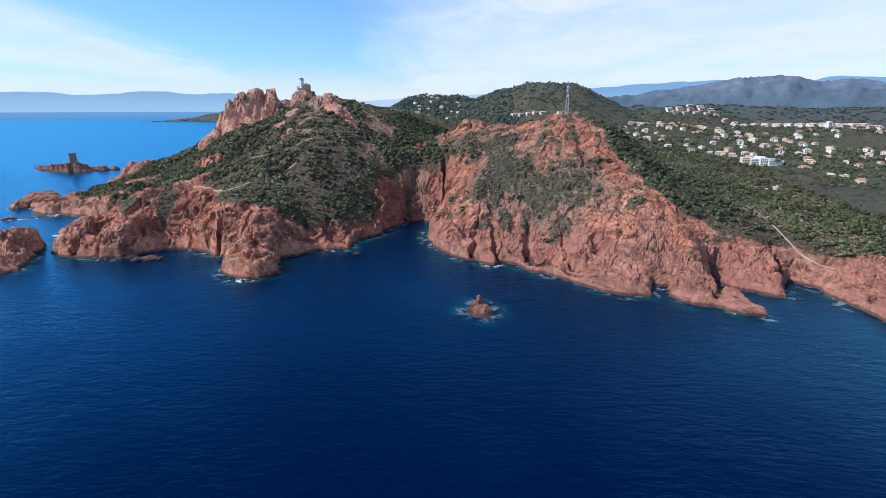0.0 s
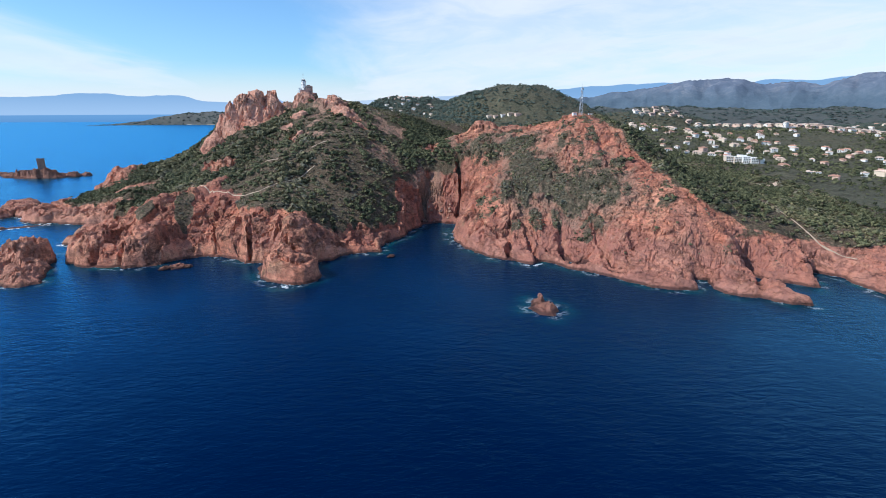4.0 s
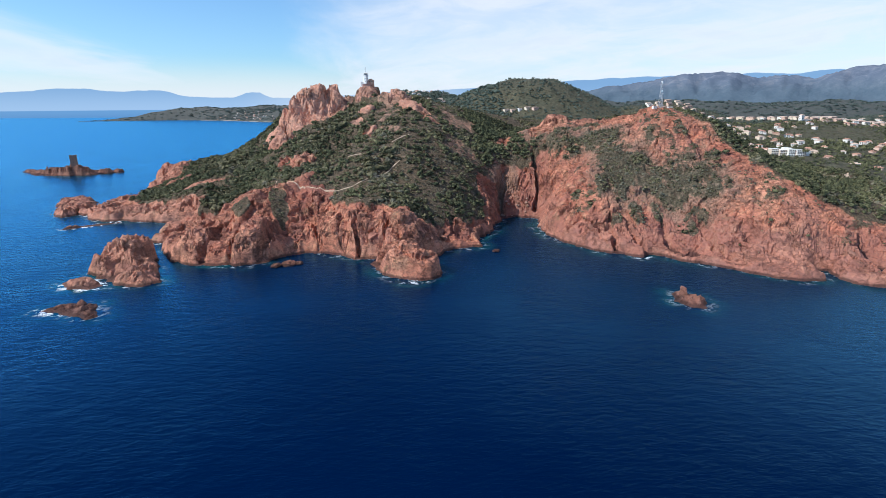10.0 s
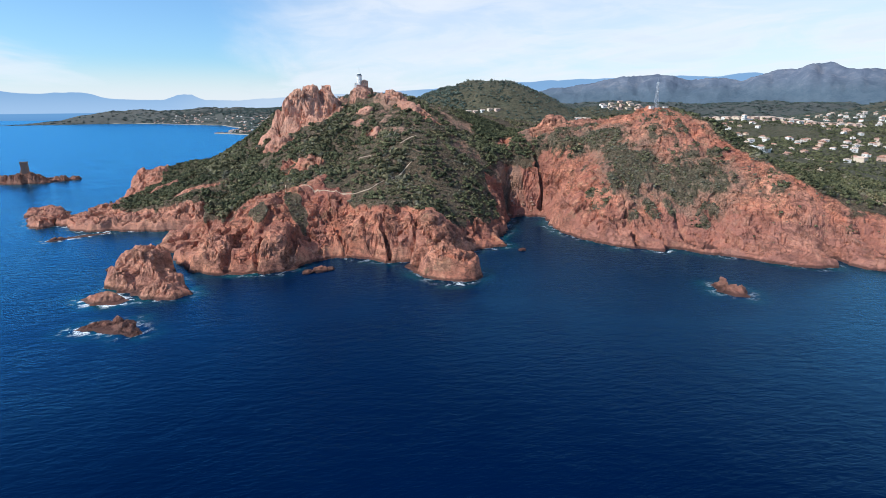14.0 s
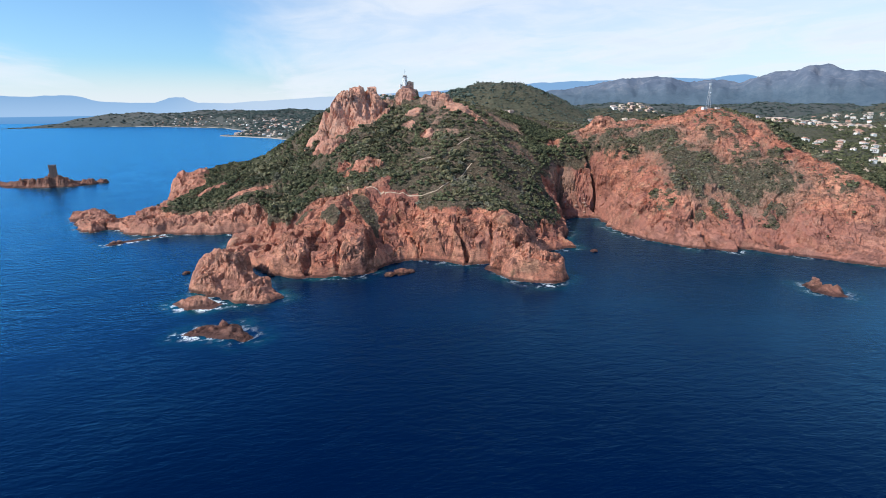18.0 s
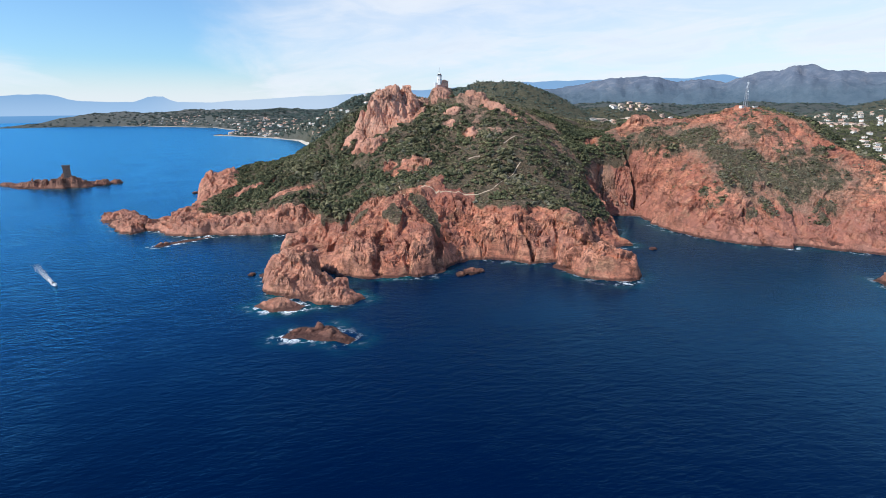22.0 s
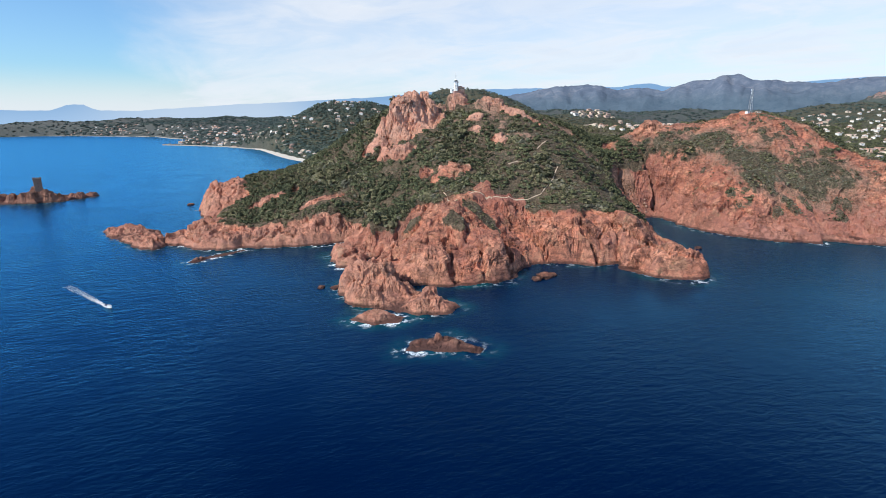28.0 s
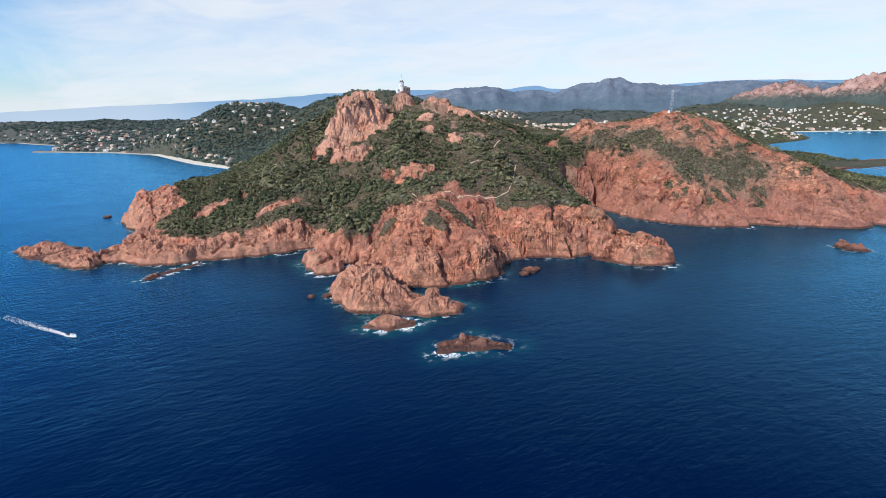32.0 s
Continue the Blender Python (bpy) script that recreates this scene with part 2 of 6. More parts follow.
# ---------- the plan: shores ----------
BAY_SHORE = [(4800, 700), (3000, 700), (2560, 800), (2370, 986), (2228, 1114), (2093, 1232), (1978, 1181), (1797, 1060), (1616, 940), (1447, 905), (1297, 889), (1150, 890), (1040, 840), (965, 760), (950, 682), (920, 637),
             (850, 575), (800, 536), (870, 508), (990, 470), (940, 440), (800, 440), (661, 441), (609, 476), (554, 479), (516, 449), (457, 400), (400, 330), (330, 275), (270, 240)]
EAST_SHORE = [(235, 228), (223, 239), (221, 270), (222, 291), (215, 301), (205, 290), (196, 273), (183, 281), (171, 289), (168, 305), (162, 292), (165, 273), (167, 249), (156, 251),
              (143, 261), (133, 273), (134, 290), (128, 294), (120, 277), (105, 277), (92, 285), (77, 306), (65, 319), (46, 340), (33, 336), (22, 346), (6, 358), (-6, 382), (-14, 405), (-9, 440)]
COVE_SHORE = [(0, 466), (-8, 478), (-20, 480), (-36, 478), (-42, 460), (-50, 436), (-62, 412), (-74, 396), (-70, 380), (-88, 379), (-102, 371), (-108, 358), (-117, 354), (-114, 340), (-110, 328), (-111, 314), (-122, 307),
              (-136, 311), (-148, 324), (-151, 340), (-147, 356), (-154, 358), (-165, 357), (-181, 373), (-190, 374), (-197, 380), (-214, 377), (-224, 362), (-240, 353), (-258, 354), (-272, 358), (-284, 365), (-293, 373)]
WEST_SHORE = [(-299, 388), (-310, 403), (-300, 420), (-293, 444), (-303, 436), (-316, 422), (-331, 428), (-326, 466), (-312, 472), (-303, 495), (-318, 500), (-345, 497), (-378, 510), (-404, 514),
              (-422, 524), (-443, 546), (-455, 562), (-450, 582), (-434, 596), (-423, 645), (-428, 700), (-434, 722), (-425, 745), (-400, 760), (-375, 790), (-340, 830), (-300, 950)]
FAR_SHORE = [(-235, 1200), (-228, 1290), (-242, 1310), (-273, 1462), (-313, 1872), (-425, 2123), (-588, 2336), (-656, 2409), (-630, 2480), (-600, 2560), (-628, 2978), (-700, 3150), (-809, 3494),
             (-1335, 4081), (-1700, 4300), (-2050, 4200), (-2350, 4080), (-2420, 4150), (-2000, 4700), (-1900, 5300), (4800, 5300)]
LAND = BAY_SHORE + EAST_SHORE + COVE_SHORE + WEST_SHORE + FAR_SHORE


def shore_distance(x, y, ring):
    """Metres inland (plus) or out at sea (minus) of a closed shore."""
    best = np.full(x.shape, 1e18)
    inside = np.zeros(x.shape, bool)
    for (ax, ay), (bx, by) in zip(ring, ring[1:] + ring[:1]):
        dx, dy = bx - ax, by - ay
        t = np.clip(((x - ax) * dx + (y - ay) * dy) / (dx * dx + dy * dy), 0, 1)
        best = np.minimum(best, (x - ax - t * dx) ** 2 + (y - ay - t * dy) ** 2)
        if ay != by:
            inside ^= ((ay > y) != (by > y)) & (x < ax + (y - ay) * dx / dy)
    return np.where(inside, 1, -1) * np.sqrt(best)


# ---------- the plan: relief of the cape, by its crests, slopes, cliffs and ravine ----------
CREST = [(-249, 624, 97), (-229, 626, 106), (-200, 624, 101), (-178, 620, 106), (-158, 618, 111), (-130, 612, 112), (-88, 604, 106), (-51, 612, 98), (0, 640, 90), (60, 700, 84)]
CRAG_FOOT = [(-272, 618, 72), (-230, 590, 95), (-190, 578, 92), (-150, 585, 104), (-110, 575, 103), (-88, 559, 95)]
SPUR = [(-238, 550, 73)]
SLOPE = [(-165, 520, 74)]
WESTLAND = [(-300, 640, 60), (-365, 600, 27), (-330, 690, 45), (-300, 740, 55), (-420, 560, 8), (-275, 490, 28)]
HEAD = [(-384, 690, 36), (-378, 735, 42), (-366, 748, 42), (-360, 640, 30)]
GULLY = [(6, 565, 62), (20, 620, 76), (-40, 525, 62), (-28, 570, 82)]
EAST_CREST = [(29, 528, 86), (112, 476, 101), (128, 440, 92), (135, 425, 87)]
EAST_SPUR = [(235, 404, 36), (312, 473, 37), (260, 340, 25), (320, 390, 26)]
NORTH = [(180, 450, 62), (230, 490, 46), (160, 530, 76), (250, 560, 38), (362, 611, 36), (100, 620, 76), (200, 700, 52), (300, 800, 40), (-300, 880, 30), (-100, 800, 60), (0, 800, 62), (420, 480, 12), (420, 720, 30)]
EAST_CLIFF = [(202, 294, 12), (170, 334, 39), (84, 311, 2), (100, 321, 19), (240, 319, 22), (155, 300, 23), (67, 378, 33), (91, 332, 21), (135, 307, 26), (133, 298, 4), (194, 308, 21), (175, 380, 46), (62, 357, 12), (46, 373, 24), (120, 328, 37), (124, 316, 31), (113, 353, 41), (93, 373, 45), (7, 377, 12), (27, 360, 10), (76, 336, 1), (115, 381, 57), (88, 357, 27), (138, 369, 60)]
MAIN_SLOPE = [(-140, 449, 46), (-63, 474, 44), (-196, 602, 94), (-213, 617, 106), (-210, 445, 46), (-102, 455, 49), (-111, 547, 95), (-247, 572, 63), (-160, 446, 52), (-129, 458, 56), (-196, 413, 27), (-216, 492, 55), (-137, 415, 39), (-172, 469, 61), (-244, 618, 82), (-232, 448, 39), (-250, 420, 39), (-85, 499, 70), (-82, 415, 21), (-127, 496, 78), (-110, 417, 32), (-152, 558, 97)]
EAST_HILL = [(25, 454, 48), (11, 479, 60), (67, 432, 71), (118, 415, 76), (42, 490, 77), (3, 479, 18), (1, 509, 68), (14, 425, 46), (26, 504, 80), (82, 477, 90), (42, 444, 65), (92, 394, 55), (93, 432, 85), (40, 408, 50), (22, 390, 35), (272, 421, 30)]
SOUTH_CLIFF = [(-280, 374, 26), (-140, 343, 11), (-123, 314, 19), (-226, 371, 20), (-155, 380, 28), (-162, 363, 9), (-137, 363, 29), (-163, 406, 36), (-170, 378, 33), (-241, 358, 13), (-124, 359, 24), (-137, 382, 31), (-193, 382, 12), (-140, 325, 22), (-257, 379, 14), (-271, 364, 7), (-213, 399, 18), (-263, 400, 27), (-250, 365, 12), (-241, 376, 29)]
WEST_ROCKS = [(-318, 510, 25), (-360, 688, 40), (-352, 526, 18), (-303, 533, 32), (-375, 541, 14), (-339, 501, 12), (-343, 592, 33), (-330, 527, 26), (-397, 650, 23), (-416, 687, 33), (-304, 459, 14), (-368, 583, 24), (-414, 676, 24), (-334, 509, 16), (-296, 454, 31), (-397, 546, 13), (-301, 410, 12), (-327, 506, 16)]
RAVINE = [(-28, 501, 46), (-52, 467, 26), (-8, 527, 77), (-99, 394, 15), (-41, 511, 63), (-1, 403, 27)]


def relief_solver():
    pts = CREST + CRAG_FOOT + SPUR + SLOPE + WESTLAND + HEAD + GULLY + EAST_CREST + EAST_SPUR + NORTH + EAST_CLIFF + MAIN_SLOPE + EAST_HILL + SOUTH_CLIFF + WEST_ROCKS + RAVINE
    shore = [(x, y, 6.0) for x, y in EAST_SHORE + COVE_SHORE + WEST_SHORE[:-4]]
    p = np.array(pts + shore, float)
    q = p[:, :2] / 100.0

    def kernel(r2):
        return -np.sqrt(r2 + 0.006)
    d2 = ((q[:, None] - q[None]) ** 2).sum(-1)
    n = len(p)
    m = np.zeros((n + 3, n + 3))
    m[:n, :n] = kernel(d2) + np.eye(n) * 0.02
    m[:n, n], m[:n, n + 1:], m[n, :n], m[n + 1:, :n] = 1, q, 1, q.T
    w = np.linalg.solve(m, np.concatenate([p[:, 2], np.zeros(3)]))

    def relief(x, y):
        x, y = x / 100.0, y / 100.0
        t = w[n] + w[n + 1] * x + w[n + 2] * y
        for i in range(n):
            t = t + w[i] * kernel((x - q[i, 0]) ** 2 + (y - q[i, 1]) ** 2)
        return t
    return relief


relief = relief_solver()
# inland hills: x, y, height, radius along x, radius along y
HILLS = [(430, 690, 14, 190, 150), (322, 1720, 151, 300, 320), (-30, 1900, 112, 300, 220), (150, 1950, 78, 600, 220), (690, 1580, 80, 260, 150), (900, 1330, 36, 420, 230), (500, 1250, 34, 300, 220), (0, 860, 46, 220, 220),
         (1300, 2600, 92, 900, 350), (300, 2900, 80, 900, 300), (2300, 2600, 84, 900, 400), (-350, 3700, 74, 900, 600), (-900, 4500, 80, 900, 400), (2500, 1750, 100, 700, 330), (3000, 1350, 105, 550, 330), (3300, 1900, 130, 800, 400), (1700, 1450, 50, 350, 250),
         (-150, 2500, 50, 300, 400), (1500, 1350, 26, 300, 200), (3500, 3000, 150, 900, 600), (-1750, 4700, 72, 800, 330)]


def ellipse(x, y, cx, cy, rx, ry, turn=0.0):
    c, s = math.cos(radians(turn)), math.sin(radians(turn))
    u, v = (x - cx) * c + (y - cy) * s, -(x - cx) * s + (y - cy) * c
    return (u / rx) ** 2 + (v / ry) ** 2


# bare outcrops of the main hill: x, y, radius along x, radius along y, turn
OUTCROPS = ((-218, 598, 38, 25, 12), (-216, 580, 28, 13, 10), (-196, 606, 20, 16, 0), (-158, 613, 14, 14, 0), (-120, 574, 36, 10, -47), (-132, 598, 22, 7, -20), (-262, 590, 8, 14, 0), (-251, 570, 9, 15, 0), (-241, 548, 10, 14, 0), (-236, 503, 7, 7, 0),
            (-216, 487, 14, 13, 0), (-232, 489, 5, 7, 0), (-156, 522, 7, 11, 0), (-366, 588, 17, 12, 20), (-320, 540, 19, 7, 10), (-337, 592, 4, 9, 0), (-24, 527, 7, 8, 0), (3, 484, 7, 10, 0), (-207, 446, 8, 7, 0), (-17, 487, 22, 7, 0),
            (-404, 664, 24, 36, 20), (-374, 742, 24, 16, 30), (-160, 566, 8, 7, 0), (-96, 540, 10, 5, -40), (-170, 548, 6, 7, 0))
# the edge of the maquis on the main hill
TREE_LINE = [(-396, 664), (-389, 641), (-402, 632), (-408, 608), (-402, 556), (-388, 542), (-366, 533), (-356, 525), (-348, 528), (-338, 520), (-322, 513), (-311, 511), (-303, 502), (-293, 491), (-300, 452), (-287, 446), (-268, 447), (-257, 461),
             (-246, 447), (-238, 455), (-219, 444), (-207, 444), (-196, 431), (-184, 425), (-186, 416), (-174, 406), (-160, 396), (-149, 392), (-140, 386), (-126, 378), (-112, 382), (-96, 397), (-80, 406), (-62, 426), (-52, 447), (-56, 458), (-61, 468),
             (-56, 484), (-40, 494), (-30, 505), (-18, 503), (-3, 502), (10, 504), (18, 530), (36, 620), (60, 760), (-330, 800), (-366, 766), (-376, 716)]
# low green cushions on the bare spur
CUSHIONS = ((-226, 416, 7, 23, 14), (-251, 404, 7, 10, 0), (-178, 418, 7, 8, 0), (-166, 402, 8, 6, -20), (-270, 438, 8, 5, 0))
# scrub of the eastern hill
SCRUB_HIGH = [(8, 502), (15, 498), (32, 485), (50, 486), (66, 466), (62, 448), (46, 442), (28, 470), (13, 482)]
SCRUB_LOW = [(25, 412), (36, 420), (43, 448), (36, 476), (53, 481), (58, 452), (60, 430), (69, 414), (74, 402), (90, 394), (106, 386), (108, 372), (106, 358), (93, 362), (79, 371), (64, 378), (51, 389), (38, 387), (22, 391)]
SCRUB_TUFTS = ((45, 374, 5, 8, 0), (60, 371, 4, 6, 0), (81, 356, 8, 8, 20), (104, 428, 5, 9, 0), (11, 395, 7, 10, 0), (178, 318, 10, 5, 20), (150, 300, 5, 4, 0), (118, 396, 8, 6, 0), (34, 500, 22, 5, 0), (86, 440, 4, 5, 0), (30, 374, 4, 4, 0), (128, 340, 5, 7, 0))
# clefts in the rock: from, to, half width, depth
CLEFTS = ((-229, 360, -217, 396, 3.6, 12), (-173, 368, -176, 390, 2.6, 12), (-160, 357, -164, 382, 2.4, 9), (-149, 332, -144, 376, 2.6, 10), (-132, 334, -128, 352, 3.4, 9), (-191, 378, -203, 412, 2.8, 8), (-35, 476, -33, 495, 4.6, 34), (-1, 480, 1, 503, 2.8, 26),
          (20, 348, 28, 386, 2.4, 8), (38, 338, 35, 374, 2.6, 8), (60, 331, 63, 372, 2.4, 7), (86, 315, 84, 354, 2.2, 6), (100, 318, 103, 330, 3, 6), (150, 262, 172, 312, 3.5, 6), (204, 292, 208, 318, 2.5, 5), (-86, 384, -92, 402, 2.5, 7), (-105, 375, -109, 394, 2.5, 7),
          (-292, 400, -282, 440, 3, 7), (-250, 354, -249, 384, 2.4, 7), (-268, 358, -262, 394, 2.6, 8), (-226, 612, -222, 592, 2.0, 10), (-204, 614, -201, 594, 1.8, 9), (-238, 610, -234, 588, 1.8, 8), (-318, 490, -312, 506, 2.4, 5), (-360, 512, -356, 530, 2.5, 6), (-404, 640, -410, 690, 2.4, 5))


def ground_fields(x, y):
    """Height, distance to the shore, bare rock (0 to 1) and plant cover (0 to 1) at places of the plan."""
    near = smooth(np.hypot(x, y - 480), 1300, 700)
    wx = x + near * (4.0 * fbm(x, y, 24, 3, 5) + 1.3 * fbm(x, y, 8, 2, 8))
    wy = y + near * (4.0 * fbm(x, y, 24, 3, 6) + 1.3 * fbm(x, y, 8, 2, 9))
    d = shore_distance(wx, wy, LAND)
    inland = 26 * (1 - np.exp(-np.maximum(d, 0) / 160)) + 8 * fbm(x, y, 300, 3, 21) * smooth(d, 40, 300)
    swell, lump = 0.0, 1 + 0.16 * fbm(x, y, 170, 3, 31)
    for cx, cy, h, rx, ry in HILLS:
        swell = np.maximum(swell, h * np.exp(-ellipse(x, y, cx, cy, rx, ry) ** 1.3))
    inland = (inland + swell * lump) * (1 - 0.62 * smooth(x, 440, 540) * smooth(x, 1120, 1000) * smooth(y, 860, 740))
    cape = smooth(y, 820, 680) * smooth(x, 430, 320) * smooth(x, -700, -600)
    h = np.where(cape > 0, relief(x, y) * cape, 0) + inland * (1 - cape)
    # bare rock and cover
    left = smooth(x, 12, -12) * smooth(y, 455, 480) + smooth(x, 0, -40) * smooth(y, 480, 455)
    z0 = h
    ragged = 5.0 * fbm(x, y, 17, 3, 41) + 1.5 * fbm(x, y, 5, 2, 42)
    rock_l = 1 - smooth(shore_distance(x, y, TREE_LINE) + ragged, -2.5, 2.5)
    rock_l = np.maximum(rock_l, 1 - smooth(d, 5, 10))
    for cx, cy, rx, ry, tn in CUSHIONS:
        rock_l = rock_l * (1 - 0.9 * smooth(ellipse(x, y, cx, cy, rx, ry, tn) + 0.6 * fbm(x, y, 9, 2, 52), 1.3, 0.6))
    for cx, cy, rx, ry, tn in OUTCROPS:
        rock_l = np.maximum(rock_l, smooth(ellipse(x, y, cx, cy, rx, ry, tn) + 0.7 * fbm(x, y, 11, 3, 44), 1.2, 0.8))
    sparse = smooth(fbm(x, y, 30, 3, 45), 0.05, 0.5) * smooth(x, -215, -170) * smooth(y, 470, 500)
    rock_l = np.maximum(rock_l, 0.55 * sparse)
    wander = 6.0 * fbm(x, y, 16, 3, 49) + 2.0 * fbm(x, y, 5, 2, 53)
    inner = np.maximum(shore_distance(x, y, SCRUB_LOW), shore_distance(x, y, SCRUB_HIGH)) + wander
    scrub, halo = smooth(inner, -4, 6), smooth(inner, -26, 4)
    for cx, cy, rx, ry, tn in SCRUB_TUFTS:
        scrub = np.maximum(scrub, smooth(ellipse(x, y, cx, cy, rx, ry, tn) + 0.8 * fbm(x, y, 9, 3, 54), 1.6, 0.5))
    scrub = np.maximum(scrub, 0.5 * smooth(fbm(x, y, 26, 4, 45) + 0.4 * fbm(x, y, 8, 2, 47), -0.1, 0.5) * smooth(z0, 30, 46))
    scrub = scrub * (0.3 + 0.7 * smooth(fbm(x, y, 10, 3, 55), -0.4, 0.1))
    rock_r = 1 - scrub
    edge = np.interp(y, (298, 306, 312, 318, 322, 328, 336, 350, 369, 391, 412, 450, 480, 520), (300, 246, 216, 196, 180, 164, 152, 143, 139, 137, 131, 122, 116, 70))
    lee = smooth(x + 5 * fbm(x, y, 16, 3, 46), edge - 3, edge + 5) * smooth(d, 12, 24) * (1 - smooth(x, 500, 540) * smooth(y, 545, 525))
    rock_r = np.maximum(rock_r, 1 - smooth(d, 9, 22)) * (1 - lee)
    rock_r = np.where(y > 540, rock_r * smooth(y, 600, 545), rock_r)
    rock = rock_l * left + rock_r * (1 - left)
    rock = np.clip(rock * smooth(y, 1050, 900) * smooth(d, 400, 120) * np.maximum(cape, smooth(d, 30, 12)), 0, 1)
    # rugged stone: crags, blocks and clefts
    firm = smooth(rock_l, 0.3, 0.9) * left + (1 - lee) * smooth(y, 620, 540) * (1 - left) * (0.35 + 0.65 * smooth(rock_r, 0.3, 0.8))
    rug = np.clip(firm, 0.06, 1) * near * smooth(d, 0, 5)
    for cx, cy, rx, ry, tn, up in ((-217, 605, 38, 22, 10, 20), (-197, 607, 15, 13, 0, 8), (-160, 612, 12, 11, 0, 14), (-184, 617, 15, 10, 0, 5), (-120, 606, 26, 6, 10, 5), (-216, 490, 13, 12, 0, 11), (-257, 585, 13, 8, 30, 9), (-240, 592, 8, 6, 0, 7), (-404, 664, 24, 30, 20, 4),
                                   (27, 526, 14, 9, 20, 7), (-140, 592, 22, 9, -20, 6), (-120, 574, 34, 9, -47, 5), (-250, 568, 8, 13, 0, 7), (-241, 548, 8, 11, 0, 7), (-236, 503, 6, 6, 0, 4), (-320, 540, 17, 6, 10, 2)):
        e = ellipse(wx, wy, cx, cy, rx, ry, tn) + 0.35 * fbm(x, y, 13, 2, 62)
        h = h + up * (0.45 * smooth(e, 1.2, 0.5) + 0.6 * np.exp(-1.3 * np.maximum(e, 0))) * near
    crack1, tag1 = cells(wx + 6 * fbm(x, y, 20, 2, 71), wy * 0.8 + 6 * fbm(x, y, 20, 2, 72), 15, 73)
    lift = smooth(h, 0, 6)
    mass = ridged(wx, wy, 52, 4, 51, 0.5) - 0.8
    rug = rug * (0.74 + 0.22 * left)
    h = h + rug * lift * ((2.4 + 1.8 * left) * mass + 1.2 * (tag1 - 0.5) * smooth(crack1, 0, 0.25) - 0.8 * smooth(crack1, 0.10, 0.0))
    for ax, ay, bx, by, half, deep in CLEFTS:
        dx, dy = bx - ax, by - ay
        t = np.clip(((wx - ax) * dx + (wy - ay) * dy) / (dx * dx + dy * dy), 0, 1)
        off = np.hypot(wx - ax - t * dx, wy - ay - t * dy)
        h = np.where(h > 1.5, np.maximum(h - deep * smooth(off, half, half * 0.35) * (1 - 0.5 * t), np.minimum(h, 1.5)), h)
    dip = h + 0.12 * x - 0.2 * y + 2.0 * fbm(x, y, 25, 3, 81)
    t = dip / 5.5
    ledge = (np.floor(t) + smooth(t - np.floor(t), 0.45, 0.95)) * 5.5 - dip
    h = h + np.where(d > 0, 0.35 * ledge * rug * lift, 0)
    h = np.where(d > 0, np.maximum(h, 1.2) * smooth(d, -1.0, 3.2 + 0.04 * np.maximum(0, np.hypot(x, y - 480) - 500)), np.maximum(d * 0.6, -14))
    beach = smooth(ellipse(x, y, -262, 1500, 60, 300, 5), 1.2, 0.6) * smooth(d, 40, 24)
    h = np.where(d > 0, h * (1 - beach) + beach * np.minimum(h, 0.3 + d * 0.06), h)
    dusty = 0.62 * halo + 0.35 * smooth(fbm(x, y, 34, 4, 57), -0.1, 0.5) * smooth(z0, 26, 50)
    dust = np.where(left > 0.5, 0.8 * sparse, np.clip(1.15 * dusty, 0, 1) * smooth(d, 16, 40) * smooth(y, 640, 560) * cape)
    bare = np.where(left > 0.5, rock, np.maximum(rock, 0.42 * (1 - lee) * cape * smooth(y, 600, 540)) * (1 - 0.60 * np.clip(dusty, 0, 0.9) * smooth(d, 14, 30)))
    return h, d, rock, beach, bare, rug * np.maximum(smooth(rock, 0.2, 0.7), 0.15) * smooth(d, 0.5, 4), dust


def graded(lo, dense_lo, dense_hi, hi, step, grow=1.09):
    v = list(np.arange(dense_lo, dense_hi, step))
    s, a = step, dense_hi
    while a < hi:
        v.append(a)
        s *= grow
        a += s
    v.append(hi)
    s, a, w = step, dense_lo, []
    while a > lo:
        s *= grow
        a -= s
        w.append(a)
    return np.array(sorted(w) + v)


def grid_mesh(name, X, Y, Z, keep, attrs, mat, crisp=None):
    """A sheet over a grid of the plan; keep: which vertices may carry faces; crisp: where its stone is broken sharp."""
    ny, nx = X.shape
    idx = np.arange(nx * ny).reshape(ny, nx)
    quads = np.stack([idx[:-1, :-1], idx[:-1, 1:], idx[1:, 1:], idx[1:, :-1]], -1).reshape(-1, 4)
    k = keep.reshape(-1)
    quads = quads[k[quads].any(1)]
    used = np.unique(quads)
    remap = np.zeros(nx * ny, np.int64)
    remap[used] = np.arange(len(used))
    quads = remap[quads]
    co = np.stack([X, Y, Z], -1).reshape(-1, 3)[used]
    me = bpy.data.meshes.new(name)
    me.vertices.add(len(co))
    me.vertices.foreach_set("co", co.astype(np.float32).ravel())
    me.loops.add(quads.size)
    me.loops.foreach_set("vertex_index", quads.astype(np.int32).ravel())
    me.polygons.add(len(quads))
    me.polygons.foreach_set("loop_start", np.arange(0, quads.size, 4, dtype=np.int32))
    me.polygons.foreach_set("use_smooth", np.ones(len(quads), bool) if crisp is None else ~(crisp.reshape(-1)[used][quads] > 0.3).all(1))
    me.update(calc_edges=True)
    for key, val in attrs.items():
        at = me.attributes.new(key, "FLOAT", "POINT")
        at.data.foreach_set("value", val.reshape(-1)[used].astype(np.float32))
    me.materials.append(mat)
    return new(name, me)


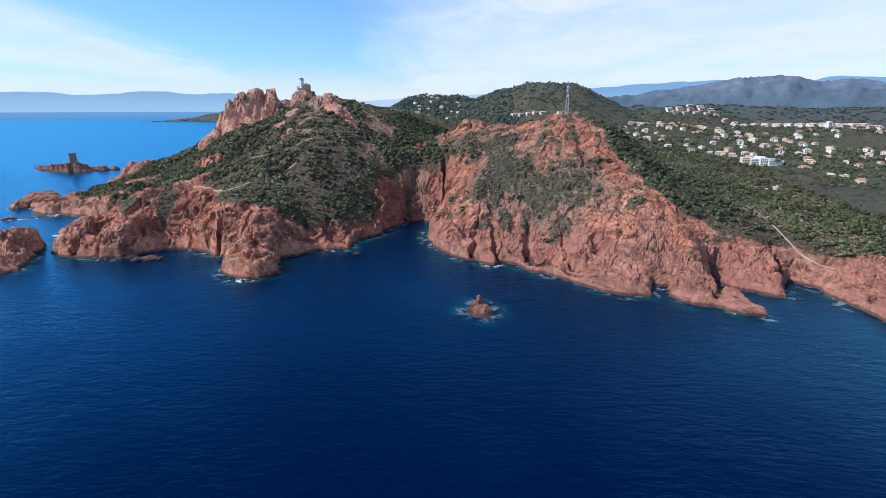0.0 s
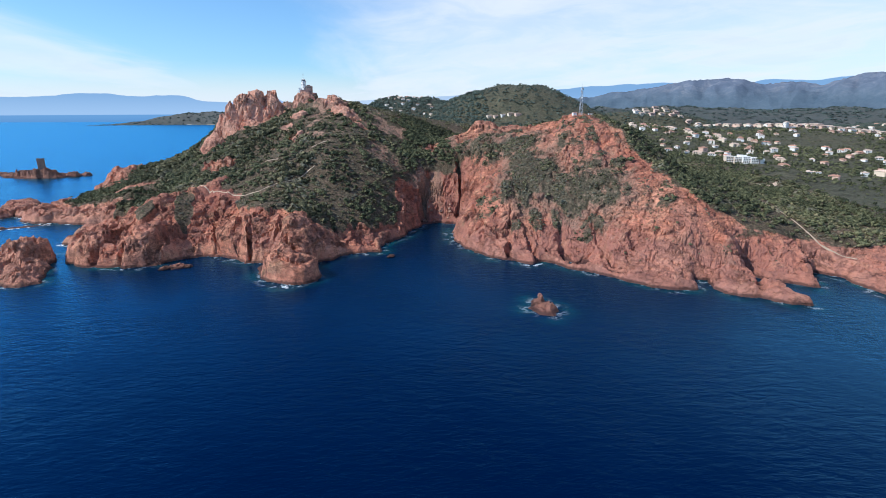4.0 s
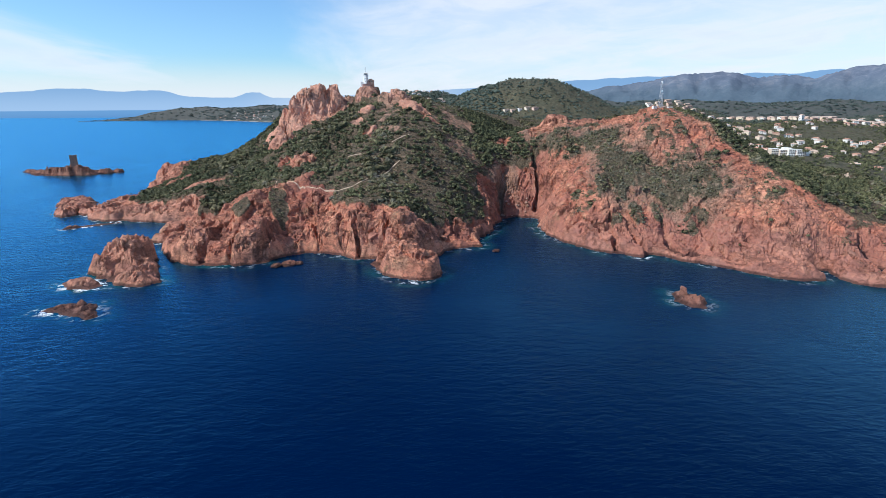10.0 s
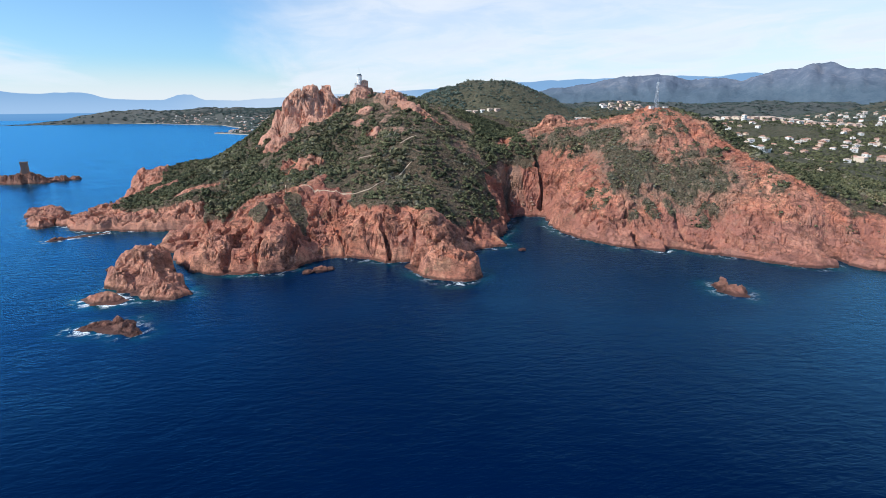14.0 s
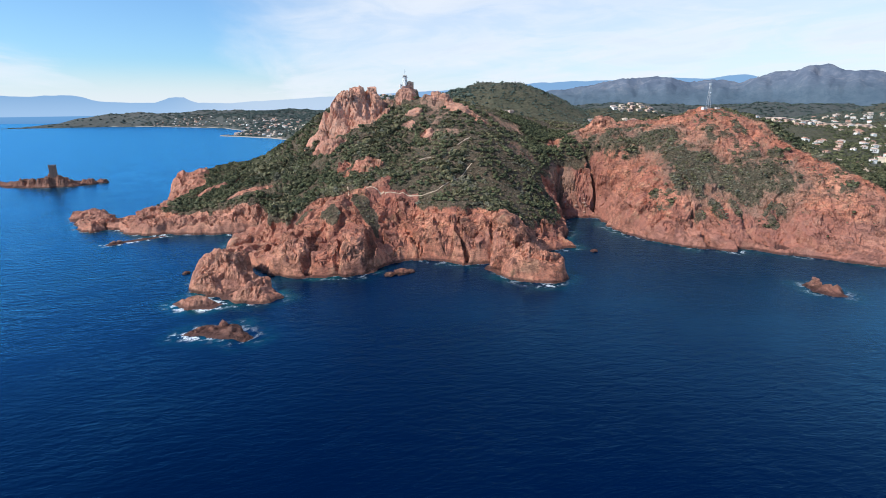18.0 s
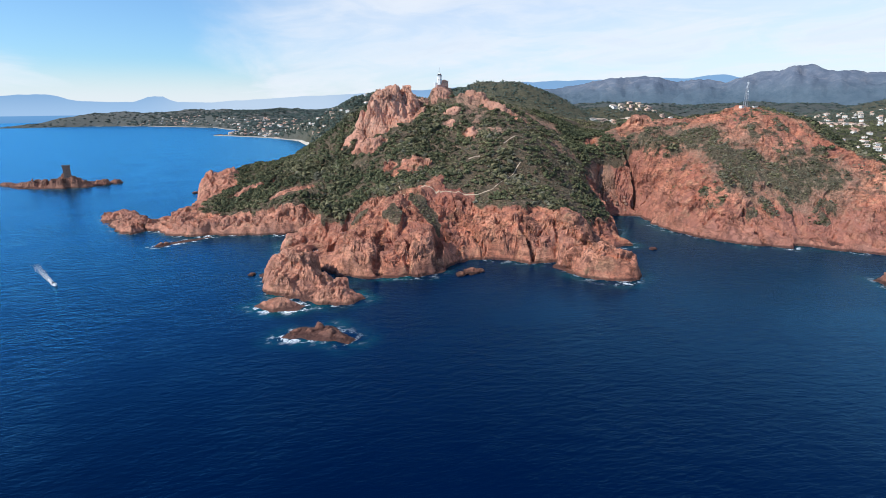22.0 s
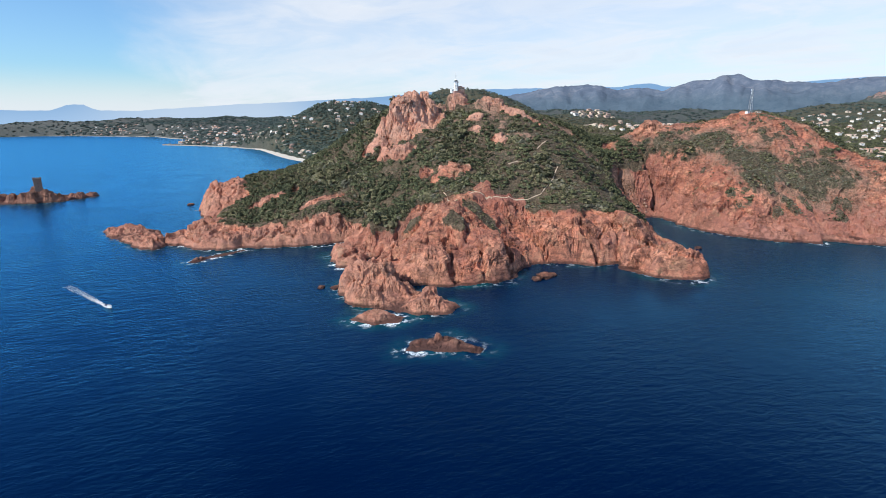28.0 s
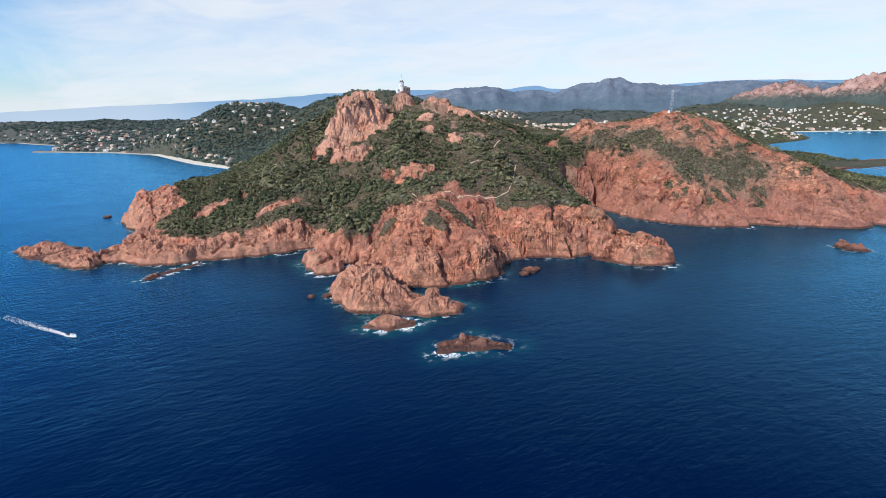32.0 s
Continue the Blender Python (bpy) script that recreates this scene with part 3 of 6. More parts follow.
# ---------- materials ----------
def material(name):
    m = bpy.data.materials.new(name)
    m.use_nodes = True
    add = graph(m.node_tree)
    out = add("ShaderNodeOutputMaterial")
    bsdf = add("ShaderNodeBsdfPrincipled")
    m.node_tree.links.new(bsdf.outputs[0], out.inputs["Surface"])
    return m, add, bsdf, m.node_tree.links.new


def noise_tex(add, vec, scale, detail=4.0, rough=0.55, distort=0.0):
    return add("ShaderNodeTexNoise", {"Vector": vec, "Scale": scale, "Detail": detail, "Roughness": rough, "Distortion": distort}).outputs["Fac"]


def position(add):
    return add("ShaderNodeNewGeometry").outputs["Position"]


def rock_colour(add, pos):
    big = noise_tex(add, pos, 0.018, 4, 0.6)
    mid = noise_tex(add, pos, 0.10, 8, 0.68, 0.4)
    fine = noise_tex(add, pos, 0.7, 8, 0.72)
    beds = add("ShaderNodeMapping", {"Vector": pos, "Rotation": (radians(14), radians(-18), radians(30)), "Scale": (0.10, 0.10, 0.9)}).outputs[0]
    strata = noise_tex(add, beds, 0.9, 7, 0.66, 0.5)
    tall = add("ShaderNodeMapping", {"Vector": pos, "Rotation": (0.2, 0.3, 0.0), "Scale": (1.0, 1.0, 0.6)}).outputs[0]
    streak = noise_tex(add, tall, 0.12, 7, 0.64, 0.8)
    line = noise_tex(add, tall, 0.085, 6, 0.6, 1.2)
    crack = steps(add, math_node(add, "ABSOLUTE", math_node(add, "SUBTRACT", line, 0.5)), 0.026, 0.004)
    crack = math_node(add, "MULTIPLY", crack, steps(add, big, 0.40, 0.60))
    warp = add("ShaderNodeTexNoise", {"Vector": pos, "Scale": 0.16, "Detail": 5.0, "Roughness": 0.6}).outputs["Color"]
    bent = add("ShaderNodeVectorMath", {0: pos, 1: add("ShaderNodeVectorMath", {0: warp, 1: (9.0, 9.0, 9.0)}, op="MULTIPLY").outputs[0]}, op="ADD").outputs[0]
    slab = add("ShaderNodeMapping", {"Vector": bent, "Rotation": (0.5, -0.35, 0.6), "Scale": (0.35, 0.8, 1.5)}).outputs[0]
    gaps = []
    patch0 = noise_tex(add, pos, 0.055, 4, 0.6)
    for size in (0.13, 0.36):
        v = add("ShaderNodeTexVoronoi", {"Vector": slab, "Scale": size, "Randomness": 1.0})
        v.feature = "DISTANCE_TO_EDGE"
        gaps.append(steps(add, v.outputs["Distance"], 0.05, 0.0))
    facet = add("ShaderNodeTexVoronoi", {"Vector": slab, "Scale": 0.36, "Randomness": 1.0}).outputs["Color"]
    facet = add("ShaderNodeSeparateXYZ", {0: facet}).outputs[0]
    joint = math_node(add, "MULTIPLY", math_node(add, "MAXIMUM", gaps[0], math_node(add, "MULTIPLY", gaps[1], 0.45)), steps(add, patch0, 0.47, 0.60))
    patch = noise_tex(add, pos, 0.15, 7, 0.62, 0.6)
    c = ramp(add, math_node(add, "ADD", math_node(add, "MULTIPLY", math_node(add, "SUBTRACT", big, 0.5), 1.35), 0.5), [(0.30, (0.38, 0.132, 0.084)), (0.5, (0.59, 0.226, 0.136)), (0.70, (0.70, 0.318, 0.198))])
    c = mix(add, math_node(add, "MULTIPLY", steps(add, mid, 0.48, 0.66), 0.75), c, (0.62, 0.32, 0.19, 1))
    c = mix(add, math_node(add, "MULTIPLY", steps(add, patch, 0.56, 0.72), 0.34), c, (0.74, 0.42, 0.27, 1))
    c = mix(add, math_node(add, "MULTIPLY", steps(add, patch, 0.46, 0.34), 0.58), c, (0.15, 0.062, 0.046, 1))
    c = mix(add, math_node(add, "MULTIPLY", steps(add, strata, 0.50, 0.66), 0.5), c, (0.20, 0.085, 0.064, 1))
    c = mix(add, math_node(add, "MULTIPLY", steps(add, streak, 0.54, 0.66), 0.64), c, (0.095, 0.048, 0.038, 1))
    c = mix(add, math_node(add, "MULTIPLY", steps(add, fine, 0.53, 0.65), 0.48), c, (0.13, 0.052, 0.038, 1))
    c = mix(add, math_node(add, "MULTIPLY", steps(add, fine, 0.44, 0.28), 0.36), c, (0.80, 0.49, 0.33, 1))
    moss = math_node(add, "MULTIPLY", steps(add, noise_tex(add, pos, 0.045, 5, 0.6, 0.4), 0.56, 0.70), steps(add, patch, 0.40, 0.60))
    c = mix(add, math_node(add, "MULTIPLY", moss, 0.7), c, (0.20, 0.155, 0.085, 1))
    worn = noise_tex(add, tall, 0.042, 6, 0.62, 1.0)
    c = mix(add, math_node(add, "MULTIPLY", steps(add, worn, 0.48, 0.62), 0.56), c, (0.29, 0.128, 0.100, 1))
    c = mix(add, math_node(add, "MULTIPLY", crack, 0.36), c, (0.06, 0.032, 0.026, 1))
    c = mix(add, math_node(add, "MULTIPLY", joint, 0.26), c, (0.07, 0.036, 0.030, 1))
    c = mix(add, math_node(add, "MULTIPLY", steps(add, facet, 0.58, 0.9), 0.42), c, (0.17, 0.075, 0.055, 1))
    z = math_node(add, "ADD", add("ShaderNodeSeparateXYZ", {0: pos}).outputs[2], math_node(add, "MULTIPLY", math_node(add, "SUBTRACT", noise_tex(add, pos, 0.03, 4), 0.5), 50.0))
    c = mix(add, math_node(add, "MULTIPLY", math_node(add, "MULTIPLY", steps(add, z, 30.0, 14.0), steps(add, add("ShaderNodeSeparateXYZ", {0: pos}).outputs[0], -70.0, 20.0)), 0.52), c, (0.35, 0.158, 0.120, 1))
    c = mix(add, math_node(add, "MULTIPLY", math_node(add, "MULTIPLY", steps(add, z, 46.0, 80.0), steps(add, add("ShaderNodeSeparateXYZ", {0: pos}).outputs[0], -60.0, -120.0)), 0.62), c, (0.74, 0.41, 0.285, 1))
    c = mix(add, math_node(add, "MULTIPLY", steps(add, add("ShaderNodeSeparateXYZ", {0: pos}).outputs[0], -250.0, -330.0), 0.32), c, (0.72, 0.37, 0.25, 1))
    rel = math_node(add, "ADD", math_node(add, "MULTIPLY", streak, 2.2), math_node(add, "ADD", math_node(add, "MULTIPLY", fine, 0.8), math_node(add, "ADD", math_node(add, "MULTIPLY", mid, 4.0), math_node(add, "MULTIPLY", strata, 1.6))))
    rel = math_node(add, "ADD", rel, math_node(add, "MULTIPLY", facet, 0.7))
    return c, math_node(add, "SUBTRACT", rel, math_node(add, "ADD", math_node(add, "MULTIPLY", joint, 1.6), crack))


def wet_line(add, pos, c):
    z = add("ShaderNodeSeparateXYZ", {0: pos}).outputs[2]
    n = noise_tex(add, pos, 0.3, 3)
    level = math_node(add, "ADD", z, math_node(add, "MULTIPLY", n, -2.2))
    return mix(add, math_node(add, "MULTIPLY", steps(add, level, 1.3, -0.3), 0.82), c, (0.07, 0.035, 0.03, 1))


def ground_material():
    m, add, bsdf, link = material("cape_ground")
    pos = position(add)
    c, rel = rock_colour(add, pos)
    dust = add("ShaderNodeAttribute")
    dust.attribute_name = "dust"
    thin = noise_tex(add, pos, 0.22, 7, 0.7)
    powder = ramp(add, noise_tex(add, pos, 0.9, 5, 0.65), [(0.40, (0.17, 0.118, 0.080)), (0.60, (0.36, 0.225, 0.160))])
    c = mix(add, math_node(add, "MULTIPLY", steps(add, math_node(add, "ADD", dust.outputs["Fac"], math_node(add, "SUBTRACT", thin, 0.5)), 0.12, 0.72), 0.72), c, powder)
    c = wet_line(add, pos, c)
    rock = add("ShaderNodeAttribute")
    rock.attribute_name = "rock"
    sand = add("ShaderNodeAttribute")
    sand.attribute_name = "sand"
    n = noise_tex(add, pos, 0.25, 5, 0.65)
    low = noise_tex(add, pos, 0.75, 6, 0.72)
    soil = mix(add, steps(add, n, 0.54, 0.70), ramp(add, low, [(0.40, (0.032, 0.034, 0.021)), (0.52, (0.090, 0.083, 0.052)), (0.64, (0.165, 0.138, 0.088))]), (0.24, 0.175, 0.120, 1))
    n3 = noise_tex(add, pos, 0.16, 8, 0.75)
    edge = math_node(add, "ADD", rock.outputs["Fac"], math_node(add, "MULTIPLY", math_node(add, "SUBTRACT", n3, 0.5), 1.5))
    wood = add("ShaderNodeAttribute")
    wood.attribute_name = "wooded"
    soil = mix(add, wood.outputs["Fac"], soil, ramp(add, n3, [(0.38, (0.026, 0.042, 0.026)), (0.5, (0.056, 0.078, 0.048)), (0.64, (0.110, 0.124, 0.076))]))
    # far inland soil turns blue-green: distance haze put into the ground colour
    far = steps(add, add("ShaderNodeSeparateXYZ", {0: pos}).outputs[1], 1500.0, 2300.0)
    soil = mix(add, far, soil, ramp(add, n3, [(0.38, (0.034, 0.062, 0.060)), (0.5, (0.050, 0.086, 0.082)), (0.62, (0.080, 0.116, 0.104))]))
    c = mix(add, math_node(add, "MULTIPLY", steps(add, edge, 0.62, 0.38), 0.9), c, soil)
    c = mix(add, sand.outputs["Fac"], c, (0.62, 0.54, 0.42, 1))
    bump = add("ShaderNodeBump", {"Height": rel, "Strength": 1.0, "Distance": 0.55})
    link(c, bsdf.inputs["Base Color"])
    link(bump.outputs[0], bsdf.inputs["Normal"])
    bsdf.inputs["Roughness"].default_value = 0.92
    bsdf.inputs["Specular IOR Level"].default_value = 0.2
    return m


def rock_material(name, tint=(1, 1, 1), amount=0.0):
    m, add, bsdf, link = material(name)
    pos = position(add)
    c, rel = rock_colour(add, pos)
    if amount:
        c = mix(add, amount, c, (*tint, 1))
    c = wet_line(add, pos, c)
    bump = add("ShaderNodeBump", {"Height": rel, "Strength": 1.0, "Distance": 0.65})
    link(c, bsdf.inputs["Base Color"])
    link(bump.outputs[0], bsdf.inputs["Normal"])
    bsdf.inputs["Roughness"].default_value = 0.9
    bsdf.inputs["Specular IOR Level"].default_value = 0.2
    return m


def foliage_material(name, dark, mid, light):
    m, add, bsdf, link = material(name)
    rnd = add("ShaderNodeNewGeometry").outputs["Random Per Island"]
    pos = position(add)
    big = noise_tex(add, pos, 0.022, 5, 0.6)
    fine = noise_tex(add, pos, 1.6, 4, 0.7)
    v = math_node(add, "ADD", math_node(add, "MULTIPLY", rnd, 0.6), math_node(add, "ADD", math_node(add, "MULTIPLY", math_node(add, "SUBTRACT", big, 0.25), 1.1), math_node(add, "MULTIPLY", math_node(add, "SUBTRACT", fine, 0.5), 0.5)))
    c = ramp(add, v, [(0.25, dark), (0.55, mid), (0.95, light)])
    bump = add("ShaderNodeBump", {"Height": fine, "Strength": 1.0, "Distance": 0.5})
    link(c, bsdf.inputs["Base Color"])
    link(bump.outputs[0], bsdf.inputs["Normal"])
    bsdf.inputs["Roughness"].default_value = 0.8
    bsdf.inputs["Specular IOR Level"].default_value = 0.15
    return m


def sea_material():
    m = bpy.data.materials.new("sea_water")
    m.use_nodes = True
    add, link = graph(m.node_tree), m.node_tree.links.new
    pos = position(add)
    sh = add("ShaderNodeAttribute")
    sh.attribute_name = "shallow"
    fo = add("ShaderNodeAttribute")
    fo.attribute_name = "foam"
    n = noise_tex(add, pos, 0.05, 5, 0.6)
    deep = ramp(add, noise_tex(add, pos, 0.006, 4), [(0.3, (0.0001, 0.0060, 0.030)), (0.7, (0.0001, 0.0082, 0.040))])
    teal = math_node(add, "MULTIPLY", sh.outputs["Fac"], steps(add, n, 0.34, 0.66))
    c = mix(add, teal, deep, (0.004, 0.074, 0.086, 1))
    f1 = noise_tex(add, pos, 0.16, 3, 0.6)
    f2 = noise_tex(add, pos, 0.9, 5, 0.7, 0.8)
    fm = math_node(add, "MULTIPLY", fo.outputs["Fac"], steps(add, f1, 0.50, 0.60))
    fm = math_node(add, "MULTIPLY", fm, steps(add, f2, 0.40, 0.55), clamp=True)
    turned = add("ShaderNodeMapping", {"Vector": pos, "Rotation": (0, 0, radians(35)), "Scale": (0.45, 1.0, 1.0)}).outputs[0]
    w1 = noise_tex(add, turned, 0.23, 6, 0.62)
    w2 = noise_tex(add, turned, 0.6, 4, 0.6)
    w3 = noise_tex(add, pos, 0.02, 4, 0.6)
    hgt = math_node(add, "ADD", w1, math_node(add, "MULTIPLY", w2, 0.4))
    calm = math_node(add, "ADD", math_node(add, "MULTIPLY", steps(add, w3, 0.3, 0.7), 0.36), 0.18)
    bump = add("ShaderNodeBump", {"Height": hgt, "Strength": calm, "Distance": 1.2}).outputs[0]
    body = add("ShaderNodeBsdfDiffuse", {"Color": c, "Normal": bump})
    gloss = add("ShaderNodeBsdfGlossy", {"Color": (0.22, 0.66, 1.0, 1), "Roughness": 0.22, "Normal": bump})
    facing = add("ShaderNodeFresnel", {"IOR": 1.33, "Normal": bump}).outputs[0]
    skin = math_node(add, "MINIMUM", math_node(add, "MULTIPLY", math_node(add, "MAXIMUM", math_node(add, "SUBTRACT", facing, 0.035), 0.0), 1.7), 0.80)
    white = add("ShaderNodeBsdfDiffuse", {"Color": (0.78, 0.83, 0.85, 1)})
    water = add("ShaderNodeMixShader", {0: skin, 1: body.outputs[0], 2: gloss.outputs[0]})
    last = add("ShaderNodeMixShader", {0: fm, 1: water.outputs[0], 2: white.outputs[0]})
    link(last.outputs[0], add("ShaderNodeOutputMaterial").inputs["Surface"])
    return m


def plain_material(name, col, rough=0.85, vary=0.18, scale=0.6, metal=0.0, bump=0.0):
    m, add, bsdf, link = material(name)
    pos = position(add)
    n = noise_tex(add, pos, scale, 5, 0.6)
    n2 = noise_tex(add, pos, scale * 9, 3, 0.6)
    rnd = add("ShaderNodeObjectInfo").outputs["Random"]
    v = math_node(add, "ADD", math_node(add, "MULTIPLY", n, 0.7), math_node(add, "ADD", math_node(add, "MULTIPLY", n2, 0.3), math_node(add, "MULTIPLY", math_node(add, "SUBTRACT", rnd, 0.5), 0.35)))
    lo, hi = tuple(k * (1 - vary) for k in col), tuple(min(1, k * (1 + vary)) for k in col)
    link(ramp(add, v, [(0.25, lo), (0.75, hi)]), bsdf.inputs["Base Color"])
    bsdf.inputs["Roughness"].default_value, bsdf.inputs["Metallic"].default_value = rough, metal
    if bump:
        link(add("ShaderNodeBump", {"Height": n2, "Strength": 0.5, "Distance": bump}).outputs[0], bsdf.inputs["Normal"])
    return m


GROUND = ground_material()
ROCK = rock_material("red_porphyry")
DARKROCK = rock_material("islet_porphyry", (0.13, 0.075, 0.055), 0.45)
SHRUB = foliage_material("maquis_leaves", (0.028, 0.031, 0.016), (0.112, 0.107, 0.056), (0.262, 0.228, 0.124))
PINE = foliage_material("pine_needles", (0.026, 0.033, 0.018), (0.088, 0.096, 0.048), (0.195, 0.190, 0.096))
# these two leaf colours carry painted haze, bluer and paler than PINE
FARWOOD = foliage_material("haze_tinted_canopy", (0.050, 0.072, 0.066), (0.070, 0.096, 0.084), (0.100, 0.124, 0.104))
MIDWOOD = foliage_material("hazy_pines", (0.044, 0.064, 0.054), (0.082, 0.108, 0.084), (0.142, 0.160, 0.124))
DRY = foliage_material("dry_twigs", (0.085, 0.082, 0.056), (0.155, 0.145, 0.098), (0.25, 0.225, 0.155))
SEA = sea_material()

# ---------- paths and levelled spots ----------
PATHS = {"footpath": [(-235, 463), (-235, 449), (-229, 444), (-214, 435), (-197, 429), (-181, 423), (-169, 424), (-155, 436), (-144, 448), (-136, 456), (-130, 461)],
         "cliff_path": [(224, 375), (224, 359), (223, 339), (223, 326), (225, 314), (231, 306), (238, 297)],
         "dirt_track": [(312, 470), (300, 462), (292, 452), (284, 455), (276, 462)], "upper_path": [(-174, 469), (-169, 471), (-163, 472)], "saddle_path": [(-136, 486), (-128, 491), (-120, 496)]}
WAY = np.array([(ax + (bx - ax) * k / 6, ay + (by - ay) * k / 6) for p in PATHS.values() for (ax, ay), (bx, by) in zip(p, p[1:]) for k in range(6)] + [(-160 + i * 3, 612) for i in range(-3, 5)] + [(111, 477), (104, 474), (118, 474)])


def away(x, y, pts):
    best = np.full(x.shape, 1e9)
    for px, py in pts:
        best = np.minimum(best, (x - px) ** 2 + (y - py) ** 2)
    return np.sqrt(best)


# ---------- ground: one sheet from the cape to the inland hills ----------
gx = graded(-2700, -450, 260, 4800, 0.95, 1.055)
gy = graded(180, 238, 690, 5300, 0.95, 1.045)
GX, GY = np.meshgrid(gx, gy)
GZ, GD, GROCK, GBEACH, GBARE, GRUG, GDUST = ground_fields(GX, GY)
GRUG = GRUG * smooth(away(GX, GY, WAY), 1.5, 7.0)
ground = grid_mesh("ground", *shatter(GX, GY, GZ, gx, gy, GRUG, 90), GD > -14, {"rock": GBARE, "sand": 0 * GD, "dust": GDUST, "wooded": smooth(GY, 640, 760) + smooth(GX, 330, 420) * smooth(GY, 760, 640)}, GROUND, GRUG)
tagged(ground, "red rocky cape with maquis-covered hills and inland slopes", "ground", kind="structure")


def height_at(x, y):
    """Ground height at places, read from the sheet."""
    x, y = np.asarray(x, float), np.asarray(y, float)
    i = np.clip(np.searchsorted(gx, x) - 1, 0, len(gx) - 2)
    j = np.clip(np.searchsorted(gy, y) - 1, 0, len(gy) - 2)
    u, v = (x - gx[i]) / (gx[i + 1] - gx[i]), (y - gy[j]) / (gy[j + 1] - gy[j])
    f = lambda a: (a[j, i] * (1 - u) + a[j, i + 1] * u) * (1 - v) + (a[j + 1, i] * (1 - u) + a[j + 1, i + 1] * u) * v
    return f(GZ), f(GD), f(GROCK)


# ---------- islets ----------
def islet(name, ring, peaks, mat, label, step=1.2, rug=1.6, seed=0, rim=1.0):
    xs, ys = [p[0] for p in ring], [p[1] for p in ring]
    X, Y = np.meshgrid(np.arange(min(xs) - 8, max(xs) + 8, step), np.arange(min(ys) - 8, max(ys) + 8, step))
    wx, wy = X + 3 * rug / 1.6 * fbm(X, Y, 12, 3, seed), Y + 3 * rug / 1.6 * fbm(X, Y, 12, 3, seed + 3)
    d = shore_distance(wx, wy, ring)
    h = 0.8 * rim + 0 * d
    for px, py, pz, r in peaks:
        h = np.maximum(h, pz * np.exp(-(((wx - px) ** 2 + (wy - py) ** 2) / (r * r)) ** 1.7))
    crack, tag = cells(wx, wy, 7, seed + 7)
    h = h + rug * (1.3 * (billow(wx, wy, 16, 3, seed + 9, 0.42) - 0.75) + 0.7 * (tag - 0.5) * smooth(crack, 0, 0.3) - 0.7 * smooth(crack, 0.15, 0)) * np.clip(h / 6, 0.25, 1.3) + 0.35 * rug * (billow(wx, wy, 4, 2, seed + 14) - 0.6)
    Z = np.where(d > 0, np.maximum(h, 0.3) * smooth(d, -0.8, 3.2), np.maximum(d * 0.8, -4))
    X, Y, Z = shatter(X, Y, Z, X[0], Y[:, 0], smooth(d, 0, 3) * np.clip(Z / 8, 0.15, 1.0), seed + 20, 0.75 if step < 0.9 else 1.0)
    ob = grid_mesh(name, X, Y, Z, d > -4, {}, mat, smooth(Z, 0.2, 0.8))
    return tagged(ob, label, "rock", kind="")


BIG_ROCK = [(-334, 348), (-338, 365), (-336, 385), (-326, 398), (-312, 391), (-302, 372), (-293, 350), (-281, 322), (-300, 317), (-320, 335)]
REEF = [(-512, 640), (-500, 606), (-482, 574), (-471, 550), (-457, 536), (-447, 546), (-452, 580), (-462, 615), (-480, 640)]
LONG_ISLET = [(-326, 284), (-316, 292), (-300, 291), (-290, 272), (-296, 268), (-306, 275)]
LOW_ISLET = [(-341, 330), (-328, 336), (-312, 322), (-318, 316), (-332, 320)]
COVE_ROCK = [(10, 256), (16, 268), (22, 268), (28, 252), (22, 244), (16, 248)]
FOAM_REEF = [(-428, 485), (-421, 493), (-408, 500), (-390, 508), (-386, 505), (-400, 496), (-414, 489), (-422, 482)]
GOLD_ISLAND = [(-745, 945), (-690, 885), (-640, 868), (-600, 872), (-570, 910), (-580, 930), (-640, 950), (-690, 955)]
islet("sea_rock", BIG_ROCK, [(-318, 366, 17, 22), (-326, 352, 12, 13), (-295, 331, 7, 14), (-308, 381, 12, 13)], ROCK, "tall rugged red sea stack rising off the shore", 0.9, 1.7, 101)
islet("reef", REEF, [(-468, 575, 5.0, 24), (-457, 550, 7.5, 11), (-484, 624, 4.5, 20), (-500, 626, 3.5, 12)], ROCK, "long low red rock reef off the headland", 1.1, 1.8, 111)
islet("reef", FOAM_REEF, [(-420, 489, 1.9, 5), (-402, 499, 1.0, 5)], DARKROCK, "low dark reef awash with white foam", 0.6, 0.5, 115, 0.5)
islet("rock_islet", LONG_ISLET, [(-306, 283, 1.3, 9), (-307, 288, 4.4, 2.0), (-311, 286, 2.4, 2.2), (-302, 281, 2.2, 2.4), (-297, 273, 1.7, 2.4), (-318, 288, 1.9, 2.6), (-303, 288, 2.0, 2.2)], DARKROCK, "small jagged reddish islet ringed by foam", 0.7, 1.2, 121)
islet("rock_islet", LOW_ISLET, [(-326, 328, 3.6, 10)], ROCK, "low flat brown islet washed by surf", 0.7, 0.8, 131)
islet("rock_islet", COVE_ROCK, [(18, 264, 5.0, 5), (24, 252, 4.2, 4.5), (20, 257, 3, 8)], DARKROCK, "small twin-humped rock in the open cove", 0.6, 1.2, 141)
islet("tower_island", GOLD_ISLAND, [(-630, 881, 15, 21), (-610, 886, 8, 10), (-592, 898, 7, 9), (-578, 912, 5, 7), (-655, 893, 8, 11), (-676, 902, 10, 10), (-700, 918, 5, 16), (-724, 934, 3.5, 12)], DARKROCK, "dark rocky island bearing an old square tower", 1.2, 1.6, 151, 0.5)

